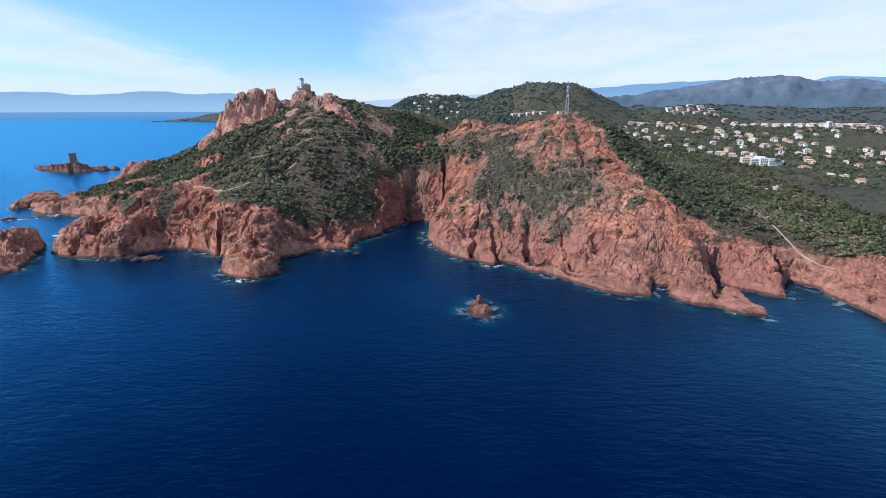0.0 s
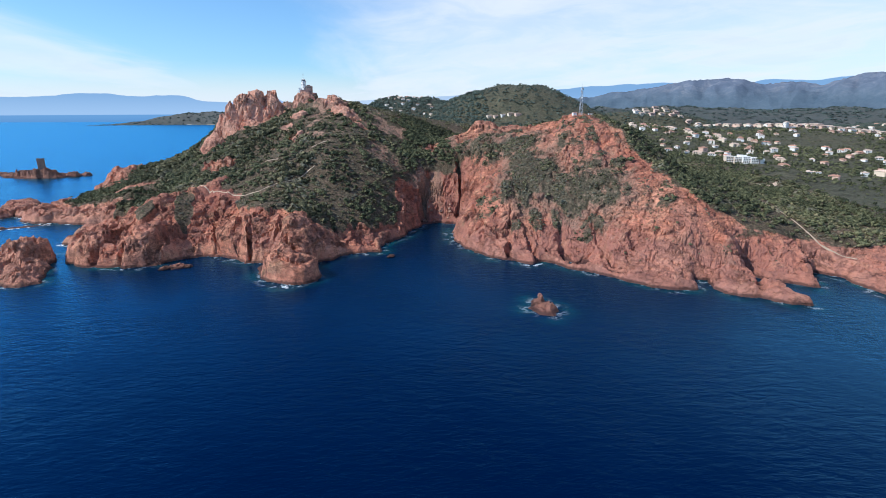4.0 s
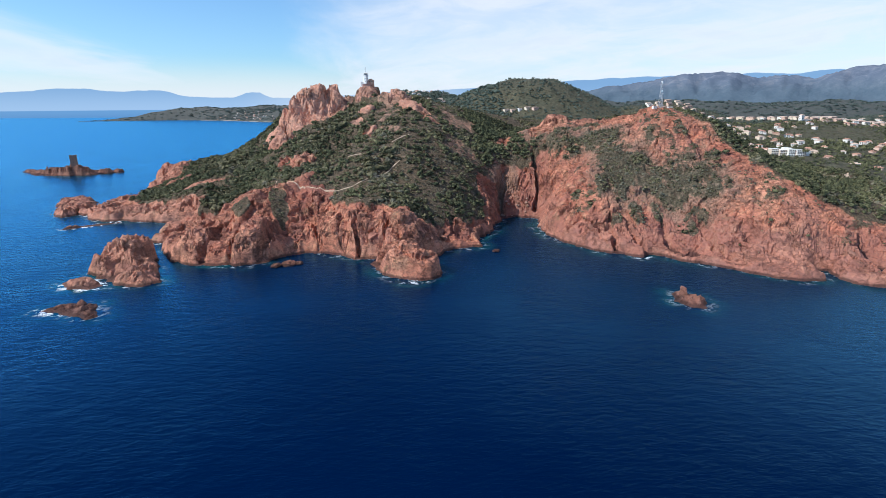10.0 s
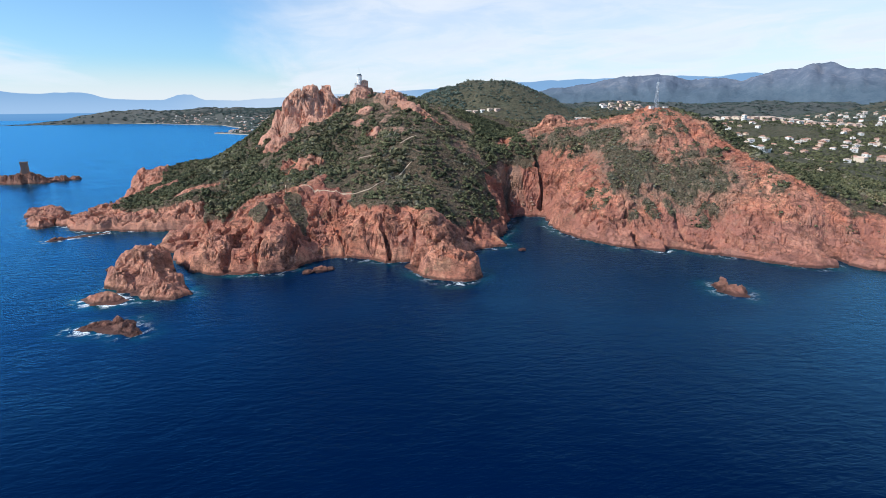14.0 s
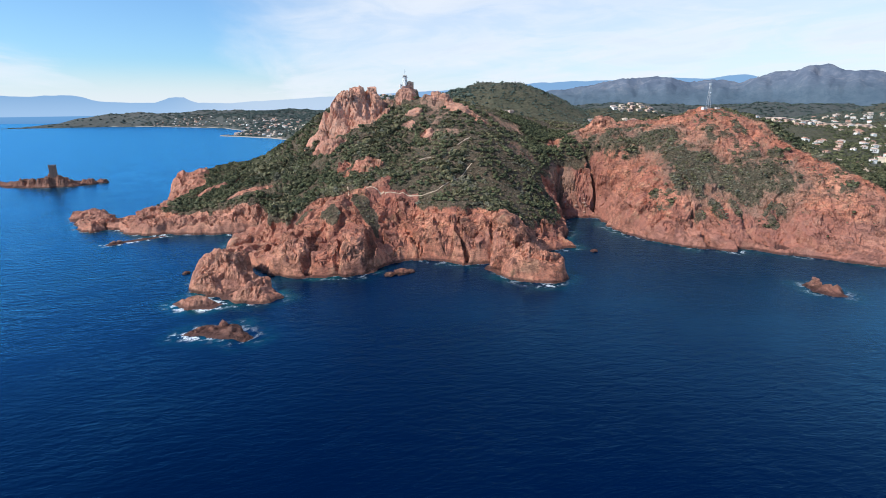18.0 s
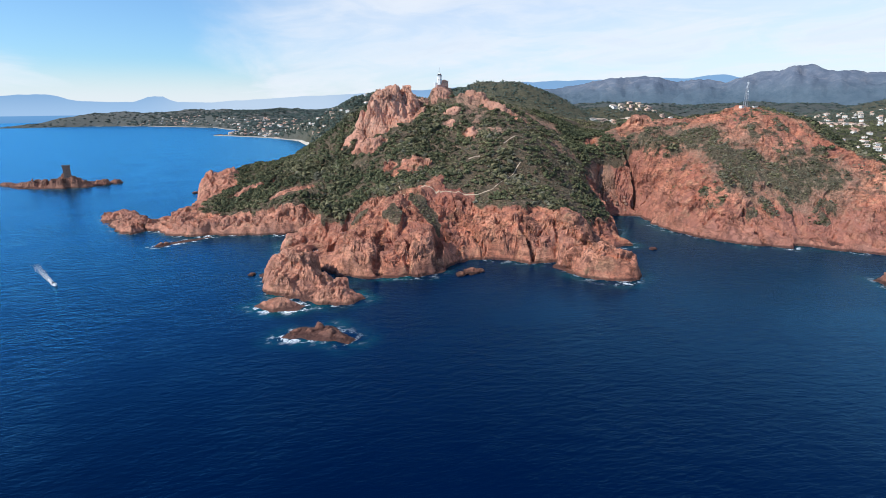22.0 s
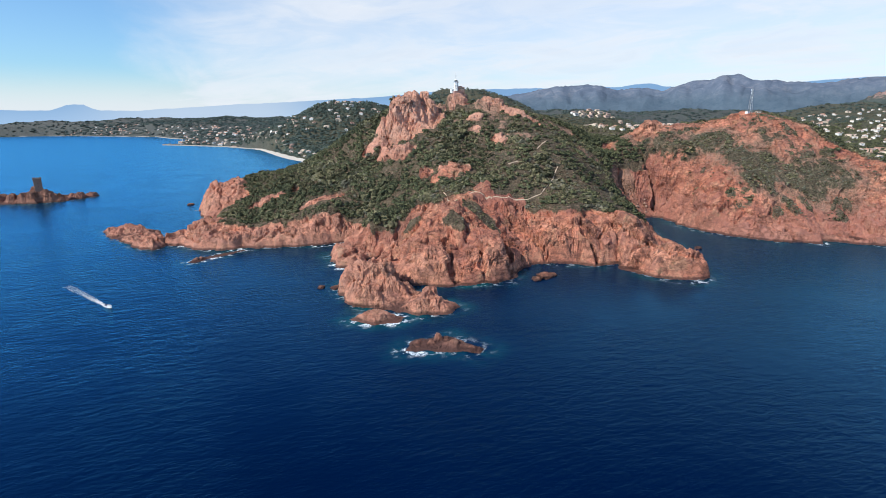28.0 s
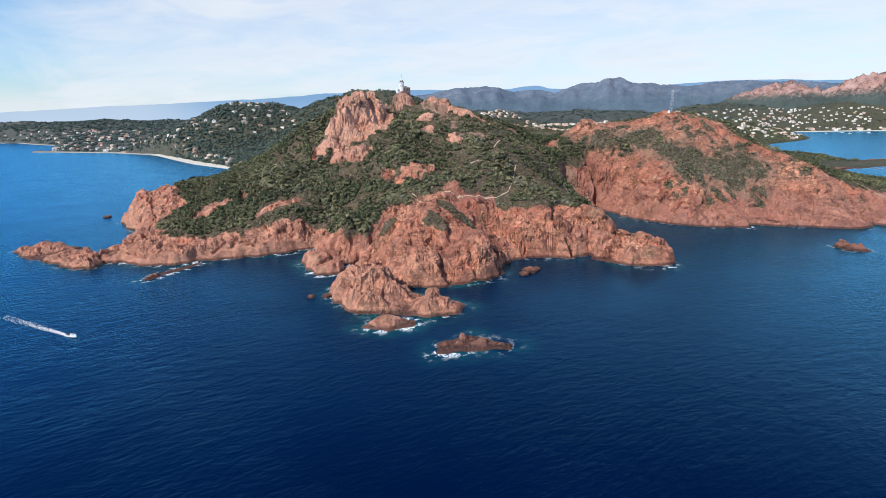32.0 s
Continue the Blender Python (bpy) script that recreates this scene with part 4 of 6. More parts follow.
# ---------- sea ----------
sx = graded(-5000, -560, 300, 5000, 3.0, 1.12)
sy = graded(-3000, 225, 760, 6000, 3.0, 1.12)
SX, SY = np.meshgrid(sx, sy)
sd = shore_distance(SX + 6 * fbm(SX, SY, 30, 2, 5), SY + 6 * fbm(SX, SY, 30, 2, 6), LAND)
for ring in (BIG_ROCK, REEF, FOAM_REEF, LONG_ISLET, LOW_ISLET, COVE_ROCK, GOLD_ISLAND):
    sd = np.maximum(sd, shore_distance(SX, SY, ring))
FOAMY = [(-405, 494, 30, 14, 25), (-410, 500, 26, 7, 0), (-340, 386, 12, 8, 0), (-345, 500, 40, 10, 0), (-305, 440, 12, 10, 0), (-335, 405, 10, 14, 0), (-320, 322, 26, 14, 0), (-322, 284, 14, 12, 0), (-330, 395, 14, 18, 0), (-400, 508, 60, 14, 10), (-120, 303, 18, 6, 0), (-325, 430, 14, 14, 0), (160, 249, 18, 8, 0), (235, 228, 18, 10, 0), (-250, 345, 30, 6, 0), (38, 334, 9, 6, 0), (-445, 548, 14, 14, 0)]
foam = np.zeros(SX.shape)
for cx, cy, rx, ry, tn in FOAMY:
    foam = np.maximum(foam, smooth(ellipse(SX, SY, cx, cy, rx, ry, tn), 1.3, 0.3))
foam = (0.30 + foam * 1.1) * smooth(sd, -6.0, -0.5)
shallow = smooth(sd, -14, -1) * (0.6 + 0.4 * smooth(fbm(SX, SY, 45, 2, 77), -0.2, 0.3))
sea = grid_mesh("sea", SX, SY, np.zeros(SX.shape), sd < 12, {"shallow": shallow, "foam": foam}, SEA)
tagged(sea, "deep navy blue sea with fine ripples", "water", kind="structure")


# ---------- mountains behind ----------
def mountain_range(name, profile, dist, depth, mat, label, seed, rough=0.12, base=0.0, centre=(-200, 50), jag=0.0):
    az = np.linspace(profile[0][0], profile[-1][0], 340)
    el = np.interp(az, [p[0] for p in profile], [p[1] for p in profile])
    across = np.linspace(-1, 1, 27)
    A, C = np.meshgrid(np.radians(az), across)
    E = np.broadcast_to(np.tan(np.radians(el)) * dist + 103, A.shape)
    R = dist + C * depth
    X, Y = centre[0] + np.sin(A) * R, centre[1] + np.cos(A) * R
    shape = np.clip(1 - np.abs(C) ** 1.15, 0, 1)
    Z = base + (E - base) * shape * (1 + rough * (1 - 0.75 * np.exp(-(C / 0.12) ** 2)) * (ridged(X, Y, depth * 0.55, 5, seed) - 0.8)) + rough * 0.12 * E * fbm(X, Y, 120, 3, seed + 5) * shape
    Z = Z + jag * (ridged(X, Y, 60, 4, seed + 9) - 0.7) * smooth(Z, 90, 200)
    ob = grid_mesh(name, X, Y, np.maximum(Z, -5), np.ones(X.shape, bool), {}, mat)
    return tagged(ob, label, "mountain", kind="structure")


def hill_material(name, lo, hi, red=None):
    m, add, bsdf, link = material(name)
    pos = position(add)
    n = noise_tex(add, pos, 0.012, 6, 0.65)
    n2 = noise_tex(add, pos, 0.06, 5, 0.7)
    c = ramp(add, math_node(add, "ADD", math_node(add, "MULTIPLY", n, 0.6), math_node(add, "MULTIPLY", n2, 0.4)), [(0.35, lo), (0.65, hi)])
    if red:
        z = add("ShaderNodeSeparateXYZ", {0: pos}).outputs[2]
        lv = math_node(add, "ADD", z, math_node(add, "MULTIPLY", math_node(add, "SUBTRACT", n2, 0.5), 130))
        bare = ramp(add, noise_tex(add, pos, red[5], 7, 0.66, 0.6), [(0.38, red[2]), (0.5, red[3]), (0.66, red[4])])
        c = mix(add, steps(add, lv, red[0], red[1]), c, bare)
    link(c, bsdf.inputs["Base Color"])
    link(add("ShaderNodeBump", {"Height": n2, "Strength": 0.8, "Distance": 9.0}).outputs[0], bsdf.inputs["Normal"])
    bsdf.inputs["Roughness"].default_value = 1.0
    bsdf.inputs["Specular IOR Level"].default_value = 0.0
    return m


# distance haze is mixed into the range's woods and bare rock as blue-grey
HAZED_HILL = hill_material("hazed_wooded_hill", (0.078, 0.116, 0.152), (0.120, 0.160, 0.196), (150, 310, (0.115, 0.142, 0.190), (0.150, 0.178, 0.228), (0.235, 0.245, 0.275), 0.010))
# wooded foot greyed by haze put into its colour; crags stay red
RED_HILL = hill_material("red_massif", (0.060, 0.078, 0.072), (0.095, 0.112, 0.10), (150, 205, (0.10, 0.085, 0.075), (0.42, 0.24, 0.20), (0.50, 0.33, 0.28), 0.02))
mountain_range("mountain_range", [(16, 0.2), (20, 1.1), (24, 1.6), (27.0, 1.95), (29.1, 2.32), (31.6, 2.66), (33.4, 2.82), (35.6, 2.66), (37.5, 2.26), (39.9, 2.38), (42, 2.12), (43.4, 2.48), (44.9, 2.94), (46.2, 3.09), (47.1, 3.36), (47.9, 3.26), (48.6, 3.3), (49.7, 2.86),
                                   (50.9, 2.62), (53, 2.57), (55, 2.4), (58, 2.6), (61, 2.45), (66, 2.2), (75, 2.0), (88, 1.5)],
               4560, 760, HAZED_HILL, "distant wooded mountain range tinted blue-grey with haze", 201, 0.16, jag=5.0)
mountain_range("red_massif", [(57, -1.2), (60, 0.6), (62, 1.5), (64, 2.15), (65.6, 2.15), (67.6, 1.55), (68.6, 1.45), (70.3, 2.5), (72.2, 2.7), (74, 2.7), (78, 3.4), (86, 3.0), (95, 2.0)],
               3750, 430, RED_HILL, "jagged red mountain ridge with wooded foot", 211, 0.2, 0.0, (-430, 108), 15.0)


# ---------- where the houses stand ----------
spot_rng = np.random.default_rng(11)
VILLAS = []


def spread(n, gap, x0, x1, y0, y1, test):
    tries = 0
    got = 0
    while got < n and tries < n * 40:
        tries += 1
        x, y = spot_rng.uniform(x0, x1), spot_rng.uniform(y0, y1)
        z, d, _ = height_at(x, y)
        if d > 22 and test(x, y, float(z)) and all((x - a) ** 2 + (y - b) ** 2 > gap * gap for a, b, *_ in VILLAS):
            VILLAS.append((x, y, spot_rng.uniform(-40, 40) + (90 if spot_rng.uniform() < 0.4 else 0)))
            got += 1


spread(135, 28, 420, 1150, 640, 1240, lambda x, y, z: y > 620 + 0.25 * (x - 420) and not (780 < x < 1010 and 1020 < y < 1130))
spread(26, 26, 330, 620, 1000, 1300, lambda x, y, z: True)
spread(400, 19, 1250, 2900, 900, 1650, lambda x, y, z: z < 100 and y > 1230 - 0.2 * (x - 1250) - 260)
spread(16, 34, 960, 1250, 700, 900, lambda x, y, z: z < 40)
spread(190, 24, -1400, -170, 1750, 4200, lambda x, y, z: z < 60)
spread(70, 22, -330, 60, 1600, 2100, lambda x, y, z: z > 60)
for (ax, ay), (bx, by) in zip(FAR_SHORE[1:8], FAR_SHORE[2:9]):
    n = int(math.hypot(bx - ax, by - ay) / 30)
    for i in range(n):
        VILLAS.append((ax + (bx - ax) * i / n + spot_rng.uniform(34, 60), ay + (by - ay) * i / n, -70 + spot_rng.uniform(-15, 15)))
BIG_VILLA, TOWER_BLOCK = (414, 680), (914, 1252)
BLOCKS = []
for row, (y0, n, x0) in enumerate(((1512, 4, 660), (1540, 5, 656), (1566, 5, 664))):
    BLOCKS += [(x0 + 28 * i, y0 - 5 * i, 8) for i in range(n)]
BLOCKS += [(500 + 21 * i, 1404 + 9 * i - 0.5 * i * i, -12 + 2 * i) for i in range(8)]
BLOCKS += [(772 + 20 * i, 1500 - 15 * i, 30) for i in range(14)]
BLOCKS += [(782 + 20 * i, 1474 - 14.5 * i, 30) for i in range(13)]
BLOCKS += [(800 + 21 * i, 1446 - 14 * i, 30) for i in range(12)]
BLOCKS += [(960 + 24 * i, 1262 - 3 * i, 8) for i in range(14)]
BLOCKS += [(975 + 24 * i, 1236 - 3 * i, 8) for i in range(12)]
BLOCKS += [(198 + 18 * i, 1468 - 9 * i, 20) for i in range(5)]
BLOCKS = [b for b in BLOCKS if (b[0] - TOWER_BLOCK[0]) ** 2 + (b[1] - TOWER_BLOCK[1]) ** 2 > 26 ** 2]
CLEARED = np.array([v[:2] for v in VILLAS] + [b[:2] for b in BLOCKS] + [BIG_VILLA, TOWER_BLOCK])
# ---------- plants ----------
def clump(detail, seed, squash=0.8, jag=0.28, low=-0.35):
    rnd = random.Random(seed)
    bm = bmesh.new()
    bmesh.ops.create_icosphere(bm, subdivisions=detail, radius=1.0)
    for v in bm.verts:
        k = 1 + rnd.uniform(-jag, jag)
        v.co = Vector((v.co.x * k, v.co.y * k, max(v.co.z * k, low) * squash))
    bmesh.ops.delete(bm, geom=[f for f in bm.faces if all(v.co.z <= low * squash + 1e-4 for v in f.verts)], context="FACES")
    bmesh.ops.delete(bm, geom=[v for v in bm.verts if not v.link_faces], context="VERTS")
    bm.verts.index_update()
    co = np.array([v.co[:] for v in bm.verts])
    tri = np.array([[v.index for v in f.verts] for f in bm.faces])
    bm.free()
    return co, tri


def scatter(name, xs, ys, zs, radii, forms, mat, label, category="plants", tall=1.0, seed=0):
    rng = np.random.default_rng(seed)
    cos, tris, base = [], [], 0
    pick = rng.integers(0, len(forms), len(xs))
    turn = rng.uniform(0, 6.283, len(xs))
    stretch = rng.uniform(0.8, 1.25, (len(xs), 3)) * np.array([1, 1, tall])
    for k, (co, tri) in enumerate(forms):
        s = np.where(pick == k)[0]
        if not len(s):
            continue
        c, n = np.cos(turn[s])[:, None], np.sin(turn[s])[:, None]
        p = co[None] * (stretch[s] * radii[s][:, None])[:, None]
        q = np.stack([p[..., 0] * c - p[..., 1] * n + xs[s][:, None], p[..., 0] * n + p[..., 1] * c + ys[s][:, None], p[..., 2] + zs[s][:, None]], -1)
        cos.append(q.reshape(-1, 3))
        tris.append((tri[None] + (np.arange(len(s)) * len(co))[:, None, None]).reshape(-1, 3) + base)
        base += len(s) * len(co)
    co, tri = np.concatenate(cos), np.concatenate(tris)
    me = bpy.data.meshes.new(name)
    me.vertices.add(len(co))
    me.vertices.foreach_set("co", co.astype(np.float32).ravel())
    me.loops.add(tri.size)
    me.loops.foreach_set("vertex_index", tri.astype(np.int32).ravel())
    me.polygons.add(len(tri))
    me.polygons.foreach_set("loop_start", np.arange(0, tri.size, 3, dtype=np.int32))
    me.polygons.foreach_set("use_smooth", np.zeros(len(tri), bool))
    me.update(calc_edges=True)
    me.materials.append(mat)
    return tagged(new(name, me), label, category, kind="stuff")


def tufted(seed, tufts=20, squash=0.8, size=0.5):
    """A crown: a small core with ragged sprays of leaves round it."""
    rnd = random.Random(seed)
    co, tri = clump(1, seed, squash * 0.78, 0.2, -0.3)
    co, tri = [tuple(0.8 * v) for v in co], [tuple(t) for t in tri]
    for _ in range(tufts):
        z = rnd.uniform(-0.15, 1.0)
        a = rnd.uniform(0, 6.283)
        q = math.sqrt(max(0.0, 1 - z * z))
        out = Vector((q * math.cos(a), q * math.sin(a), z))
        c = Vector((out.x, out.y, out.z * squash)) * rnd.uniform(0.62, 0.98)
        nrm = (out + Vector((rnd.uniform(-0.6, 0.6), rnd.uniform(-0.6, 0.6), rnd.uniform(-0.3, 0.7)))).normalized()
        u = nrm.orthogonal().normalized()
        v = nrm.cross(u)
        b, spin = len(co), rnd.uniform(0, 6.283)
        for k in range(3):
            w = spin + k * 2.094
            r = size * rnd.uniform(0.65, 1.2)
            co.append(tuple(c + u * (math.cos(w) * r) + v * (math.sin(w) * r)))
        tri.append((b, b + 1, b + 2))
    return np.array(co), np.array(tri)


SHRUB_FORMS = [tufted(300 + i, 12, 0.8, 0.46) for i in range(8)]
TREE_FORMS = [tufted(330 + i, 24, 0.9, 0.38) for i in range(6)]
FAR_FORMS = [tufted(360 + i, 6, 0.8, 0.5) for i in range(6)]
rng = np.random.default_rng(7)


def plant_spots(n, x0, x1, y0, y1, test):
    x, y = rng.uniform(x0, x1, n), rng.uniform(y0, y1, n)
    z, d, rock = height_at(x, y)
    ok = test(x, y, z, d, rock) > rng.uniform(0, 1, n)
    return x[ok], y[ok], z[ok]


def cover_cape(x, y, z, d, rock):
    gaps = smooth(fbm(x, y, 14, 3, 401), -0.75, -0.25)
    lone = 0.02 + (0.30 + 0.1 * smooth(z, 40, 60)) * smooth(x, -20, 20) * smooth(z, 9, 24) * smooth(fbm(x, y, 25, 3, 407), -0.3, 0.35)
    return np.where((d > 5) & (z > 4) & (away(x, y, WAY) > 1.9), smooth(rock, 0.85, 0.15) * (0.2 + 0.8 * gaps) * (1 - 0.45 * smooth(x, -10, 10) * smooth(x, 150, 130)) + lone, 0)


x, y, z = plant_spots(61000, -440, 330, 240, 800, cover_cape)
_, _, rk = height_at(x, y)
big = smooth(x, -40, -160) * smooth(z, 12, 30)
zone = smooth(fbm(x, y, 48, 3, 411), -0.25, 0.35)
r = (0.5 + 1.2 * rng.uniform(0, 1, len(x)) ** 1.8) * (0.62 + 0.6 * zone) * (0.8 + 0.75 * smooth(fbm(x, y, 55, 2, 402), -0.3, 0.4)) * np.where(rk > 0.35, 0.62, 1.3 + 0.4 * big)
r = r * np.where((x < -30) & (y < 520) & (shore_distance(x, y, TREE_LINE) < 0), 0.5, 1.0)
dry = (rng.uniform(0, 1, len(x)) < 0.16 + (0.3 + 0.25 * smooth(x, -210, -140)) * smooth(fbm(x, y, 30, 2, 404), -0.1, 0.4)) & (x > -320)
xe, ye, ze = plant_spots(12000, -5, 140, 340, 500, lambda x, y, z, d, k: np.where((d > 8) & (away(x, y, WAY) > 1.9), 0.42 * smooth(k, 0.95, 0.40), 0))
re = rng.uniform(0.5, 1.5, len(xe)) ** 1.4
x, y, z, r = np.concatenate([x, xe]), np.concatenate([y, ye]), np.concatenate([z, ze]), np.concatenate([r, re])
dry = np.concatenate([dry, rng.uniform(0, 1, len(xe)) < 0.72])
scatter("maquis", x[~dry], y[~dry], (z + r * 0.15)[~dry], r[~dry], SHRUB_FORMS, SHRUB, "dense dark green maquis shrubs on the slopes", seed=1)
scatter("dry_scrub", x[dry], y[dry], (z + r * 0.1)[dry], r[dry] * 0.8, SHRUB_FORMS, DRY, "grey-brown dry scrub among the green maquis", seed=4)


def spit(x, y):
    return (x > 520) & (x < 1030) & (y < 522)


def lee_wood(x, y, z, d, rock):
    east = smooth(x, 118, 132) * smooth(x, 345, 300) * smooth(y, 600, 540)
    west = smooth(x, -205, -235) * smooth(x, -420, -370) * smooth(y, 450, 470) * smooth(y, 720, 660)
    fold = smooth(ellipse(x, y, -283, 472, 14, 32, 0), 1.3, 0.8)
    inside = smooth(shore_distance(x, y, TREE_LINE), 1, 5)
    mid = smooth(x, -235, -205) * smooth(x, -25, -55) * smooth(y, 605, 580)
    return np.where((d > 8) & (away(x, y, WAY) > 6.5), smooth(rock, 0.4, 0.1) * (east * (0.3 + 0.6 * smooth(fbm(x, y, 28, 2, 409), -0.25, 0.2)) + inside * (0.9 * west * smooth(fbm(x, y, 26, 2, 410), -0.45, 0.0) + 0.6 * mid * smooth(fbm(x, y, 24, 2, 412), -0.25, 0.2) + fold)), 0)


x, y, z = plant_spots(26000, -420, 345, 290, 720, lee_wood)
xr, yr, zr = plant_spots(2600, -52, 34, 492, 610, lambda x, y, z, d, k: smooth(k, 0.7, 0.2) * smooth(shore_distance(x, y, TREE_LINE), 0, 4) * (0.35 + 0.65 * smooth(fbm(x, y, 18, 2, 413), -0.3, 0.1)))
x, y, z = np.concatenate([x, xr]), np.concatenate([y, yr]), np.concatenate([z, zr])
r = rng.uniform(1.4, 2.9, len(x))
scatter("pine_thicket", x, y, z + r * 0.45, r, TREE_FORMS, PINE, "dense dark green pines and holm oaks on sheltered slopes", seed=5)


def cover_inland(x, y, z, d, rock):
    open_ground = smooth(ellipse(x, y, 800, 1080, 190, 45, 10), 0.8, 1.2) * smooth(ellipse(x, y, -262, 1500, 34, 330, 5), 0.9, 1.2)
    return np.where((d > 18) & ((y > 740) | (x > 300)) & (away(x, y, CLEARED) > 7.5) & (away(x, y, WAY) > 9) & ~spit(x, y), (0.35 + 0.65 * smooth(fbm(x, y, 120, 3, 403), -0.4, 0.1)) * open_ground, 0)


x, y, z = plant_spots(29000, -420, 1900, 380, 2100, cover_inland)
r = rng.uniform(2.2, 4.6, len(x))
xb, yb, zb = plant_spots(10000, 470, 3300, 430, 1750, lambda x, y, z, d, k: np.where((d > 12) & (away(x, y, CLEARED) > 9.5) & ~spit(x, y), 0.9, 0))
x, y, z, r = np.concatenate([x, xb]), np.concatenate([y, yb]), np.concatenate([z, zb]), np.concatenate([r, np.where(xb < 1120, rng.uniform(1.5, 3.0, len(xb)), rng.uniform(2.2, 4.6, len(xb)))])
xc, yc, zc = plant_spots(5200, -430, 200, 1240, 2120, lambda x, y, z, d, k: np.where((d > np.where(y < 1950, 17, 12)) & (away(x, y, CLEARED) > 9), 0.95, 0))
x, y, z, r = np.concatenate([x, xc]), np.concatenate([y, yc]), np.concatenate([z, zc]), np.concatenate([r, rng.uniform(3.5, 6.5, len(xc))])
xd, yd, zd = plant_spots(6500, -260, 450, 650, 1380, cover_inland)
x, y, z, r = np.concatenate([x, xd]), np.concatenate([y, yd]), np.concatenate([z, zd]), np.concatenate([r, rng.uniform(2.4, 4.6, len(xd))])
by = (x < 520) & (y < 780)
scatter("hillside_pines", x[by], y[by], (z + r * 0.4)[by], (r * np.where((x > 330) & (y < 560), 0.45, 0.72))[by], TREE_FORMS, PINE, "dark green pine wood on the eastern slope", seed=8)
x, y, z, r = x[~by], y[~by], z[~by], r[~by]
deep = y > 1300
scatter("woodland", x[~deep], y[~deep], (z + r * 0.5)[~deep], r[~deep], FAR_FORMS, PINE, "dark green pine woodland between the houses", seed=2)
scatter("hill_woodland", x[deep], y[deep], (z + r * 0.5)[deep], r[deep], FAR_FORMS, MIDWOOD, "pine woodland on the inland hills, haze-tinted grey-green", seed=6)
x, y, z = plant_spots(12000, -2300, 4000, 1600, 4700, lambda x, y, z, d, k: np.where((d > 14) & ((y > 2080) | (x > 1880) | (x < -400)) & (away(x, y, CLEARED) > 14), 1.0, 0))
xw, yw, zw = plant_spots(5500, -1500, -150, 1650, 4300, lambda x, y, z, d, k: np.where((d > 16) & (away(x, y, CLEARED) > 12), 1.0, 0))
x, y, z = np.concatenate([x, xw]), np.concatenate([y, yw]), np.concatenate([z, zw])
r = rng.uniform(7, 13, len(x))
scatter("far_woodland", x, y, z + r * 0.15, r, FAR_FORMS, FARWOOD, "dark wooded hills in the distance, canopy tinted with haze", seed=3, tall=0.55)


# ---------- building helpers ----------
def part(name, bm, mat, parent=None, label="", at=None):
    me = bpy.data.meshes.new(name)
    bm.to_mesh(me)
    bm.free()
    me.materials.append(mat)
    ob = new(name, me)
    if parent:
        ob.parent = parent
    if at:
        ob.location = at
    if label:
        ob["label"] = label
    return ob


def thing(name, m, label, category, group="", kind=""):
    ob = new(name)
    ob.empty_display_size = 1
    ob.matrix_world = m
    return tagged(ob, label, category, group, kind)


def box(w, d, h, at=(0, 0, 0), bm=None, bevel=0.0, turn=0.0):
    """A block that stands on at."""
    bm = bm or bmesh.new()
    m = Matrix.Translation((at[0], at[1], at[2] + h / 2)) @ Matrix.Rotation(radians(turn), 4, "Z") @ Matrix.Diagonal((w, d, h, 1))
    r = bmesh.ops.create_cube(bm, size=1.0, matrix=m)
    if bevel:
        bmesh.ops.bevel(bm, geom=list({e for v in r["verts"] for e in v.link_edges}), offset=bevel, segments=1, affect="EDGES")
    return bm


def tube(r0, r1, h, at=(0, 0, 0), n=12, bm=None, caps=True):
    bm = bm or bmesh.new()
    bmesh.ops.create_cone(bm, cap_ends=caps, segments=n, radius1=r0, radius2=r1, depth=h, matrix=Matrix.Translation((at[0], at[1], at[2] + h / 2)))
    return bm


def bar(a, b, r, n=5, bm=None):
    bm = bm or bmesh.new()
    a, b = Vector(a), Vector(b)
    m = Matrix.Translation((a + b) / 2) @ (b - a).to_track_quat("Z", "Y").to_matrix().to_4x4()
    bmesh.ops.create_cone(bm, cap_ends=True, segments=n, radius1=r, radius2=r, depth=(b - a).length, matrix=m)
    return bm


def hip_roof(w, d, h, z, over=0.6, ridge=0.45, bm=None):
    bm = bm or bmesh.new()
    W, D, R = w / 2 + over, d / 2 + over, w / 2 * ridge
    lo = [bm.verts.new((x, y, z - 0.12)) for x, y in ((-W, -D), (W, -D), (W, D), (-W, D))]
    md = [bm.verts.new((x, y, z + 0.1)) for x, y in ((-W, -D), (W, -D), (W, D), (-W, D))]
    t = [bm.verts.new((-R, 0, z + h)), bm.verts.new((R, 0, z + h))]
    bm.faces.new(lo[::-1])
    for i in range(4):
        bm.faces.new((lo[i], lo[(i + 1) % 4], md[(i + 1) % 4], md[i]))
    bm.faces.new((md[0], md[1], t[1], t[0]))
    bm.faces.new((md[2], md[3], t[0], t[1]))
    bm.faces.new((md[1], md[2], t[1]))
    bm.faces.new((md[3], md[0], t[0]))
    return bm


